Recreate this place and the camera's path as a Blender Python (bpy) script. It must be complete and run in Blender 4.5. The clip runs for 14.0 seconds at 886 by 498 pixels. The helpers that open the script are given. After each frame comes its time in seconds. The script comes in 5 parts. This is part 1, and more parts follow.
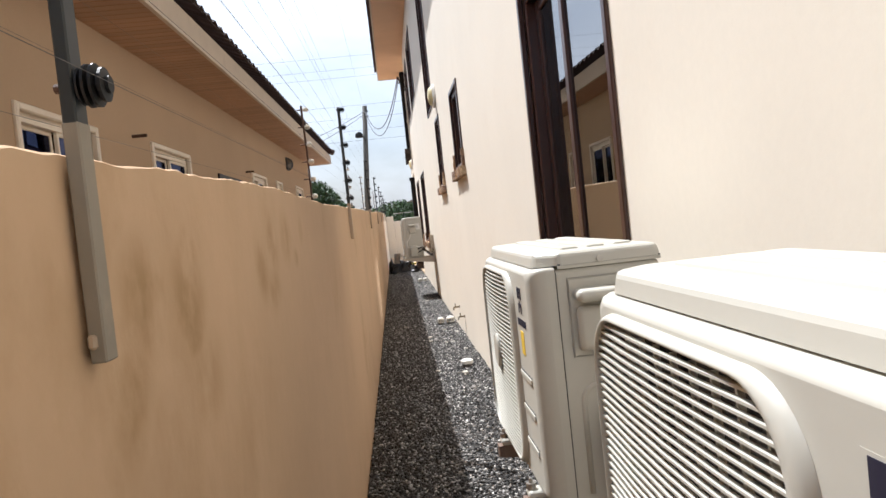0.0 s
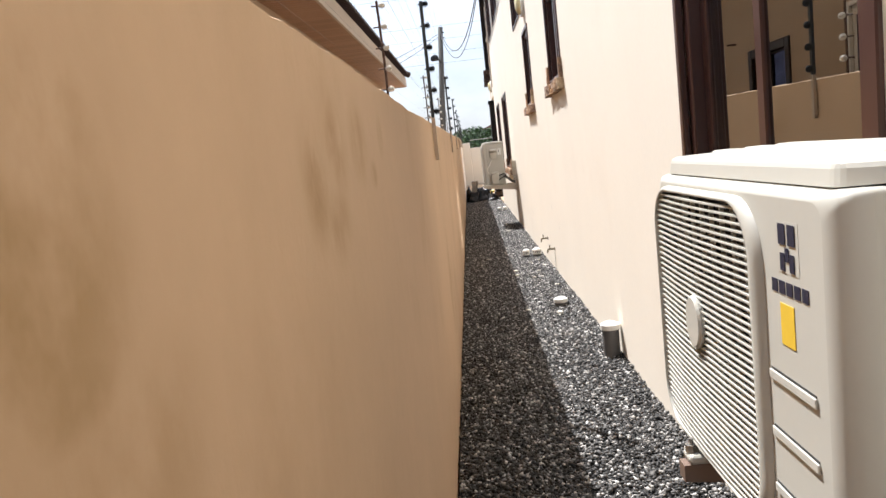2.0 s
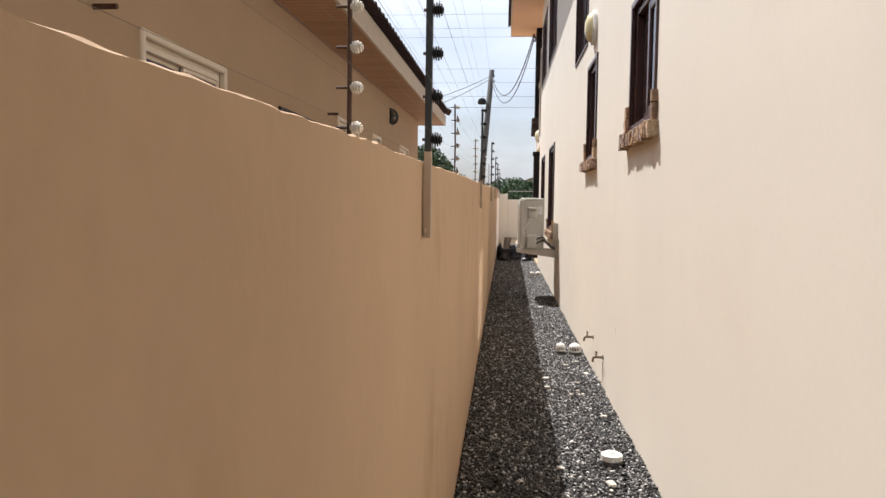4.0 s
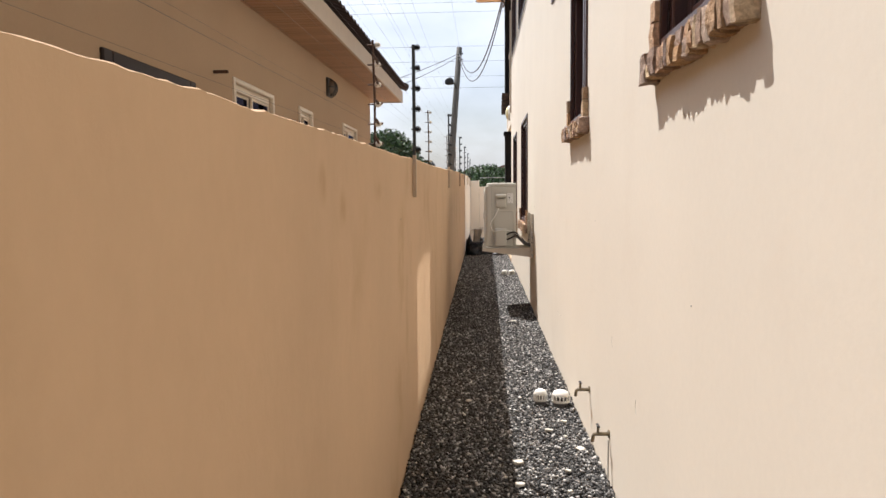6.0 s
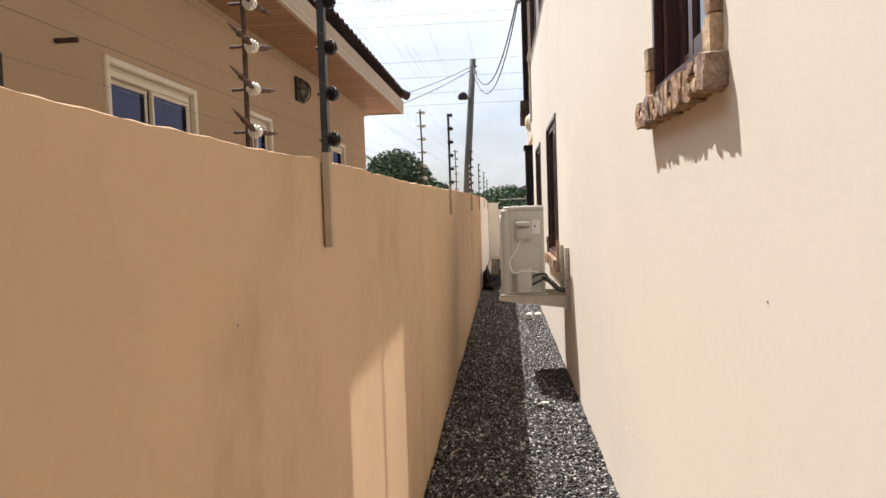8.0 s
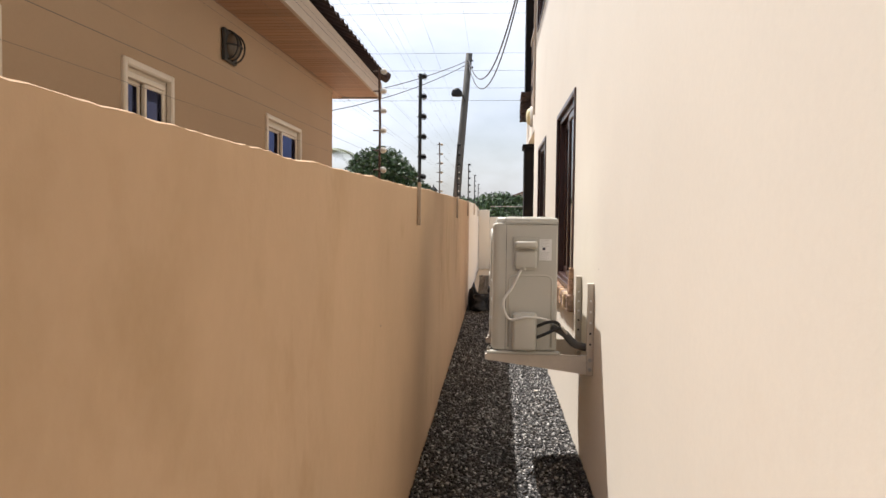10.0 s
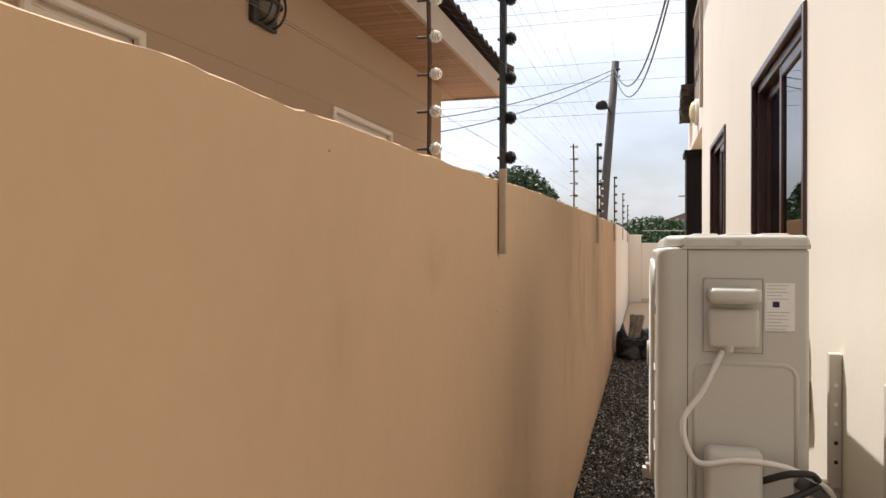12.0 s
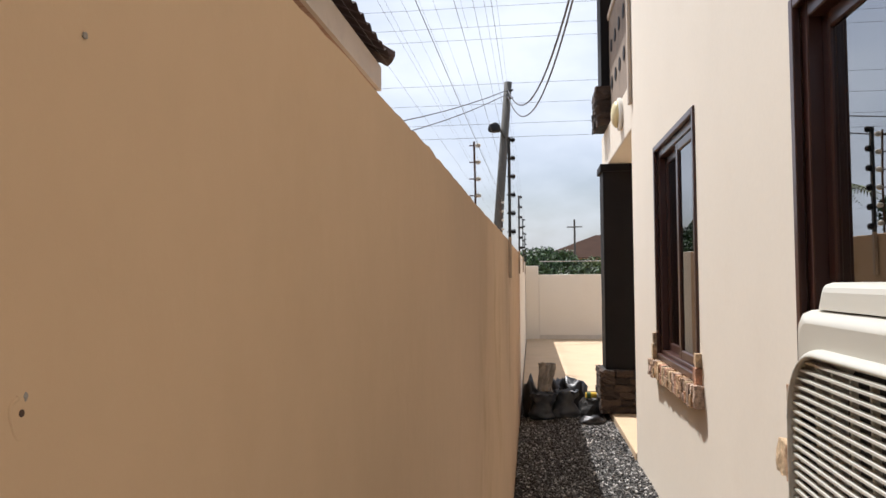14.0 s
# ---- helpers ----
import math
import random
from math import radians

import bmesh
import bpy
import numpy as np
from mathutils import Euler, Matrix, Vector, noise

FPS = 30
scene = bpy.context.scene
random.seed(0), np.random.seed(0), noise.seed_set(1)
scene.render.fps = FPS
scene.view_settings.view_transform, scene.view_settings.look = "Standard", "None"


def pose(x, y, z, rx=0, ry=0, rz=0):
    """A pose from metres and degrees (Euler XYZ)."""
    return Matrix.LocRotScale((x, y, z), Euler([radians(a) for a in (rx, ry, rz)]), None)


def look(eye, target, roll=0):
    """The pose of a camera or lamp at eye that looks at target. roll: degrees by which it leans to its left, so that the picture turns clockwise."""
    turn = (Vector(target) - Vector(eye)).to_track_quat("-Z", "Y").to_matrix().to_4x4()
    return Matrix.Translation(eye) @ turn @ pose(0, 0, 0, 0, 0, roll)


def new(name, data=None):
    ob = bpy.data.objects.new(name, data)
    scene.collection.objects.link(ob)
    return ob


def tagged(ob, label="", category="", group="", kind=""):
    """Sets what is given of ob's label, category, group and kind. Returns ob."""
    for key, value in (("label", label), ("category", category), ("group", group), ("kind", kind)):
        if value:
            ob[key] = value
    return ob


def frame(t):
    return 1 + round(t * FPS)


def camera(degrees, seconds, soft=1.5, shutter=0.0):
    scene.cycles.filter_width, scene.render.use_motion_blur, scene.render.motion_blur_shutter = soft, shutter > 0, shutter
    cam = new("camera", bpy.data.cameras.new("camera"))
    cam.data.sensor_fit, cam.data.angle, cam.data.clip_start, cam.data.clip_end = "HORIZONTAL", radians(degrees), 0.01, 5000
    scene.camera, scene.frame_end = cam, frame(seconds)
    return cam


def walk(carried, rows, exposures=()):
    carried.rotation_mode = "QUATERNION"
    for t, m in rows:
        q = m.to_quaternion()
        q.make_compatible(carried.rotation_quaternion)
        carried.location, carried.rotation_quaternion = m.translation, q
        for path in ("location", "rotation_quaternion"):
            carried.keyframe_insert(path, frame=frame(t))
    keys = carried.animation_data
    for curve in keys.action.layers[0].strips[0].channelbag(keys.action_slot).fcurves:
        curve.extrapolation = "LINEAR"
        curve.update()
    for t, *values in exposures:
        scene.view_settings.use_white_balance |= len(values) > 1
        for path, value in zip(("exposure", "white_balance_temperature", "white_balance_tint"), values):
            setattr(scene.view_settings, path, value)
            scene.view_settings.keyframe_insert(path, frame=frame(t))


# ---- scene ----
cam = camera(62.8, 14.0)
PATH = [
    (0, (-0.159, 0.995, 1.256), (-0.03, 2.989, 1.184), -6.1),
    (0.5, (-0.168, 1.014, 1.241), (-0.116, 2.992, 0.951), -8.1),
    (1, (-0.164, 1.11, 1.215), (-0.26, 3.085, 0.918), -8.7),
    (1.5, (-0.18, 1.315, 1.207), (-0.314, 3.288, 0.906), -10.5),
    (2, (-0.255, 1.646, 1.22), (-0.349, 3.629, 0.975), -6.3),
    (2.5, (-0.25, 2.125, 1.232), (-0.413, 4.105, 1.003), -3.8),
    (3, (-0.242, 2.658, 1.264), (-0.425, 4.638, 1.047), -3.6),
    (3.5, (-0.213, 3.006, 1.309), (-0.424, 4.989, 1.151), -2.1),
    (4, (-0.215, 3.549, 1.3), (-0.383, 5.538, 1.178), 0.8),
    (4.2, (-0.198, 3.694, 1.277), (-0.294, 5.686, 1.122), 3.1),
    (6.3, (-0.055, 5.934, 1.295), (-0.197, 7.923, 1.145), -1.7),
    (6.5, (-0.06, 6.17, 1.287), (-0.264, 8.156, 1.167), -1.1),
    (7, (0.0, 6.668, 1.309), (-0.061, 8.663, 1.177), -2.5),
    (7.1, (0.001, 6.771, 1.311), (-0.05, 8.767, 1.196), -1.8),
    (7.5, (0.036, 7.198, 1.335), (-0.2, 9.181, 1.23), -0.5),
    (8, (-0.006, 7.727, 1.339), (-0.171, 9.719, 1.251), -1.9),
    (8.2, (0.004, 7.945, 1.327), (-0.138, 9.937, 1.225), -3.5),
    (10.3, (-0.021, 9.955, 1.381), (-0.158, 11.95, 1.32), 0.9),
    (10.5, (-0.024, 10.162, 1.376), (-0.172, 12.156, 1.327), -1.1),
    (11, (-0.031, 10.646, 1.379), (-0.508, 12.587, 1.314), 1.7),
    (11.5, (-0.041, 11.128, 1.373), (-0.261, 13.115, 1.312), 2.3),
    (12, (-0.045, 11.58, 1.371), (-0.58, 13.507, 1.37), 0.1),
    (12.5, (-0.073, 12.021, 1.358), (-0.612, 13.947, 1.31), 1.5),
    (13, (-0.076, 12.475, 1.387), (-0.553, 14.417, 1.346), -1.1),
    (13.5, (-0.135, 12.899, 1.409), (-0.731, 14.807, 1.489), -0.0),
    (14, (-0.291, 13.393, 1.408), (-0.531, 15.377, 1.494), -0.4),
]
walk(cam, [(t, look(eye, target, roll)) for t, eye, target, roll in PATH], exposures=[(0.0, 0.70, 5950, 10.6), (0.5, 0.80, 5980, 10.8), (1.5, 1.02, 6020, 11), (2.5, 0.82, 6020, 11), (3.5, 0.68, 6050, 11.5), (4.0, 0.54, 6150, 12), (7.5, 0.66, 6300, 12), (12.0, 0.58, 6350, 13), (12.6, 0.60, 6600, 14), (13.0, 0.64, 6550, 13.5), (13.5, 0.52, 6250, 12), (14.0, 0.42, 6150, 11.8)])

# ---- world, sun, exposure ----
SUN = Vector((-1.0, 1.28, 2.85)).normalized()
sun_data = bpy.data.lights.new("sun", "SUN")
sun_data.energy, sun_data.angle, sun_data.color = 4.6, radians(0.55), (1.0, 0.965, 0.91)
sun = new("sun", sun_data)
sun.matrix_world = look(SUN * 60, (0, 0, 0))

world = bpy.data.worlds.new("sky")
scene.world = world
world.use_nodes = True
wn, wl = world.node_tree.nodes, world.node_tree.links
wn.clear()
sky = wn.new("ShaderNodeTexSky")
sky.sky_type, sky.sun_disc = "NISHITA", False
sky.sun_elevation, sky.sun_rotation = math.asin(SUN.z), math.atan2(SUN.x, SUN.y)
sky.air_density, sky.dust_density, sky.ozone_density = 1.0, 3.5, 1.0
wco = wn.new("ShaderNodeTexCoord")
wmap = wn.new("ShaderNodeMapping")
wmap.inputs["Scale"].default_value = (1.0, 1.0, 2.2)
wnoise = wn.new("ShaderNodeTexNoise")
wnoise.inputs["Scale"].default_value, wnoise.inputs["Detail"].default_value = 2.3, 7.0
wramp = wn.new("ShaderNodeValToRGB")
wramp.color_ramp.elements[0].position, wramp.color_ramp.elements[1].position = 0.33, 0.62
wmix = wn.new("ShaderNodeMix")
wmix.data_type = "RGBA"
wmix.inputs["B"].default_value = (7.6, 8.0, 8.6, 1)
wbg = wn.new("ShaderNodeBackground")
wbg.inputs["Strength"].default_value = 0.095
wout = wn.new("ShaderNodeOutputWorld")
wl.new(wco.outputs["Generated"], wmap.inputs["Vector"])
wl.new(wmap.outputs["Vector"], wnoise.inputs["Vector"])
wl.new(wnoise.outputs["Fac"], wramp.inputs["Fac"])
wl.new(wramp.outputs["Color"], wmix.inputs["Factor"])
wl.new(sky.outputs["Color"], wmix.inputs["A"])
wl.new(wmix.outputs["Result"], wbg.inputs["Color"])
wl.new(wbg.outputs["Background"], wout.inputs["Surface"])

# added area lamp in place of sunlight thrown back down by the two panes of an upper window on to the boundary wall: a
# parallel beam, masked to the panes' outline
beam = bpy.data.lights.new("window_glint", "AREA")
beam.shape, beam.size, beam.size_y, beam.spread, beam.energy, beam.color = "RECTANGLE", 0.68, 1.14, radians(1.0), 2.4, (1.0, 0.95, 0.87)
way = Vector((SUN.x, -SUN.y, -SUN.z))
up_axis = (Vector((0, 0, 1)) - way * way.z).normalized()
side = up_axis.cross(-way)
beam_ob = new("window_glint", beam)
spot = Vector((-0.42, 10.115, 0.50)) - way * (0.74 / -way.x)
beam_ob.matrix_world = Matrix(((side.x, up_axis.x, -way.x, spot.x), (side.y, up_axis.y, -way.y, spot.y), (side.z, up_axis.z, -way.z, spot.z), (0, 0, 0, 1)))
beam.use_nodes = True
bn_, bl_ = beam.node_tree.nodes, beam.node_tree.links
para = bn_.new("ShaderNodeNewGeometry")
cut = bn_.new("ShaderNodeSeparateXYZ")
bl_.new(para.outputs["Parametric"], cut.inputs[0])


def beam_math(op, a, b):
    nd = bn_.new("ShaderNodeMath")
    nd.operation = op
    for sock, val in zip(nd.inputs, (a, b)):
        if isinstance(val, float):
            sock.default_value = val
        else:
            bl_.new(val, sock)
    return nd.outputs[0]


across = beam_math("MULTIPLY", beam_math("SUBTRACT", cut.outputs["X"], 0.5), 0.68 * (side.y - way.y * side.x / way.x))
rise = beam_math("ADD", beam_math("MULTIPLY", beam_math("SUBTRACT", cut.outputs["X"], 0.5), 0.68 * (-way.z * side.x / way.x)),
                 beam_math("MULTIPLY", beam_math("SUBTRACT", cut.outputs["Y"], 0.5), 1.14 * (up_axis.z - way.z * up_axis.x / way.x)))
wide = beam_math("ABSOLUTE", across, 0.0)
# mask draws the two panes and the bar between them into the emission
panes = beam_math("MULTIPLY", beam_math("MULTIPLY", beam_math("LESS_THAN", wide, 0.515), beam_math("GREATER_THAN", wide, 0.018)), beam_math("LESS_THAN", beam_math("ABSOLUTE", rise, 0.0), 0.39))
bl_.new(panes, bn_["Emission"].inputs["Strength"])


# ---- materials ----
def material(name, color, rough=0.6, metal=0.0, vary=0.0, scale=3.0, fine=0.0, fine_scale=60.0, bump=0.0, bump_scale=80.0,
             stain=None, stain_scale=1.2, stain_amount=0.5, stretch=(1, 1, 1), island=0.0, each=0.0, spec=0.5, coat=0.0, stain_low=0.52, patch=0.0, palette=None, chips=None, spots=()):
    m = bpy.data.materials.new(name)
    m.use_nodes = True
    n, l = m.node_tree.nodes, m.node_tree.links
    b = n["Principled BSDF"]
    b.inputs["Roughness"].default_value, b.inputs["Metallic"].default_value = rough, metal
    b.inputs["Specular IOR Level"].default_value = spec
    b.inputs["Coat Weight"].default_value = coat
    geo = n.new("ShaderNodeNewGeometry")
    mapping = n.new("ShaderNodeMapping")
    mapping.inputs["Scale"].default_value = stretch
    l.new(geo.outputs["Position"], mapping.inputs["Vector"])
    where = mapping.outputs["Vector"]

    def noise_node(s, detail=5.0, rough_=0.6):
        t = n.new("ShaderNodeTexNoise")
        t.inputs["Scale"].default_value, t.inputs["Detail"].default_value, t.inputs["Roughness"].default_value = s, detail, rough_
        l.new(where, t.inputs["Vector"])
        return t.outputs["Fac"]

    def factor(sock, amount):
        r = n.new("ShaderNodeMapRange")
        r.inputs["From Min"].default_value, r.inputs["From Max"].default_value = 0.25, 0.75
        r.inputs["To Min"].default_value, r.inputs["To Max"].default_value = 1 - amount, 1 + amount
        l.new(sock, r.inputs["Value"])
        return r.outputs["Result"]

    def times(col, fac):
        x = n.new("ShaderNodeMix")
        x.data_type, x.blend_type = "RGBA", "MULTIPLY"
        x.inputs["Factor"].default_value = 1.0
        l.new(col, x.inputs["A"])
        l.new(fac, x.inputs["B"])
        return x.outputs["Result"]

    rgb = n.new("ShaderNodeRGB")
    rgb.outputs[0].default_value = (*color, 1)
    col = rgb.outputs[0]
    if palette:
        cr = n.new("ShaderNodeValToRGB")
        cr.color_ramp.interpolation = "CONSTANT" if chips else "LINEAR"
        while len(cr.color_ramp.elements) < len(palette):
            cr.color_ramp.elements.new(0.5)
        for e, (at_, c_) in zip(cr.color_ramp.elements, palette):
            e.position, e.color = at_, (*c_, 1)
        if chips:
            l.new(geo.outputs["Random Per Island"], cr.inputs["Fac"])
        else:
            oi = n.new("ShaderNodeObjectInfo")
            l.new(oi.outputs["Random"], cr.inputs["Fac"])
        col = cr.outputs["Color"]
    if vary:
        col = times(col, factor(noise_node(scale), vary))
    if fine:
        col = times(col, factor(noise_node(fine_scale, 3.0), fine))
    if island:
        col = times(col, factor(geo.outputs["Random Per Island"], island))
    if each:
        info = n.new("ShaderNodeObjectInfo")
        col = times(col, factor(info.outputs["Random"], each))
    if stain:
        ramp = n.new("ShaderNodeMapRange")
        ramp.inputs["From Min"].default_value, ramp.inputs["From Max"].default_value = stain_low, stain_low + 0.2
        ramp.inputs["To Max"].default_value = stain_amount
        l.new(noise_node(stain_scale, 6.0), ramp.inputs["Value"])
        amount = ramp.outputs["Result"]
        if patch:
            big = n.new("ShaderNodeMapRange")
            big.inputs["From Min"].default_value, big.inputs["From Max"].default_value = 0.49, 0.66
            l.new(noise_node(patch, 2.0), big.inputs["Value"])
            both = n.new("ShaderNodeMath")
            both.operation = "MULTIPLY"
            l.new(amount, both.inputs[0])
            l.new(big.outputs["Result"], both.inputs[1])
            amount = both.outputs["Value"]
        for sy, sz, ry, rz, strong in spots:
            sub, mul, far, near, clump, top = (n.new("ShaderNode" + k_) for k_ in ("VectorMath", "VectorMath", "VectorMath", "MapRange", "Math", "Math"))
            sub.operation, mul.operation, far.operation, clump.operation, top.operation = "SUBTRACT", "MULTIPLY", "LENGTH", "MULTIPLY", "MAXIMUM"
            sub.inputs[1].default_value, mul.inputs[1].default_value = (0, sy, sz), (0, 1 / ry, 1 / rz)
            near.interpolation_type = "SMOOTHSTEP"
            near.inputs["From Min"].default_value, near.inputs["From Max"].default_value = 0.15, 1.15
            near.inputs["To Min"].default_value, near.inputs["To Max"].default_value = strong, 0.0
            l.new(geo.outputs["Position"], sub.inputs[0])
            l.new(sub.outputs["Vector"], mul.inputs[0])
            l.new(mul.outputs["Vector"], far.inputs[0])
            l.new(far.outputs["Value"], near.inputs["Value"])
            l.new(near.outputs["Result"], clump.inputs[0])
            blot = n.new("ShaderNodeMapRange")
            blot.inputs["From Min"].default_value, blot.inputs["From Max"].default_value = 0.30, 0.62
            blot.inputs["To Max"].default_value = 0.75
            l.new(noise_node(15.0, 4.0), blot.inputs["Value"])
            l.new(blot.outputs["Result"], clump.inputs[1])
            l.new(amount, top.inputs[0])
            l.new(clump.outputs["Value"], top.inputs[1])
            amount = top.outputs["Value"]
        x = n.new("ShaderNodeMix")
        x.data_type = "RGBA"
        x.inputs["B"].default_value = (*stain, 1)
        l.new(amount, x.inputs["Factor"])
        l.new(col, x.inputs["A"])
        col = x.outputs["Result"]
    l.new(col, b.inputs["Base Color"])
    if bump:
        bn = n.new("ShaderNodeBump")
        bn.inputs["Strength"].default_value, bn.inputs["Distance"].default_value = bump, 0.01
        l.new(noise_node(bump_scale, 6.0, 0.65), bn.inputs["Height"])
        l.new(bn.outputs["Normal"], b.inputs["Normal"])
    return m


def window_glass(name, tint, mirror, sheen=(0.93, 0.95, 0.97)):
    """Tinted reflective pane: part mirror, part dark see-through."""
    m = bpy.data.materials.new(name)
    m.use_nodes = True
    n, l = m.node_tree.nodes, m.node_tree.links
    n.clear()
    gloss, clear, mix, out = n.new("ShaderNodeBsdfGlossy"), n.new("ShaderNodeBsdfTransparent"), n.new("ShaderNodeMixShader"), n.new("ShaderNodeOutputMaterial")
    gloss.inputs["Roughness"].default_value = 0.0
    gloss.inputs["Color"].default_value = (*sheen, 1)
    clear.inputs["Color"].default_value = (*tint, 1)
    mix.inputs["Fac"].default_value = mirror
    l.new(clear.outputs[0], mix.inputs[1])
    l.new(gloss.outputs[0], mix.inputs[2])
    l.new(mix.outputs[0], out.inputs["Surface"])
    return m


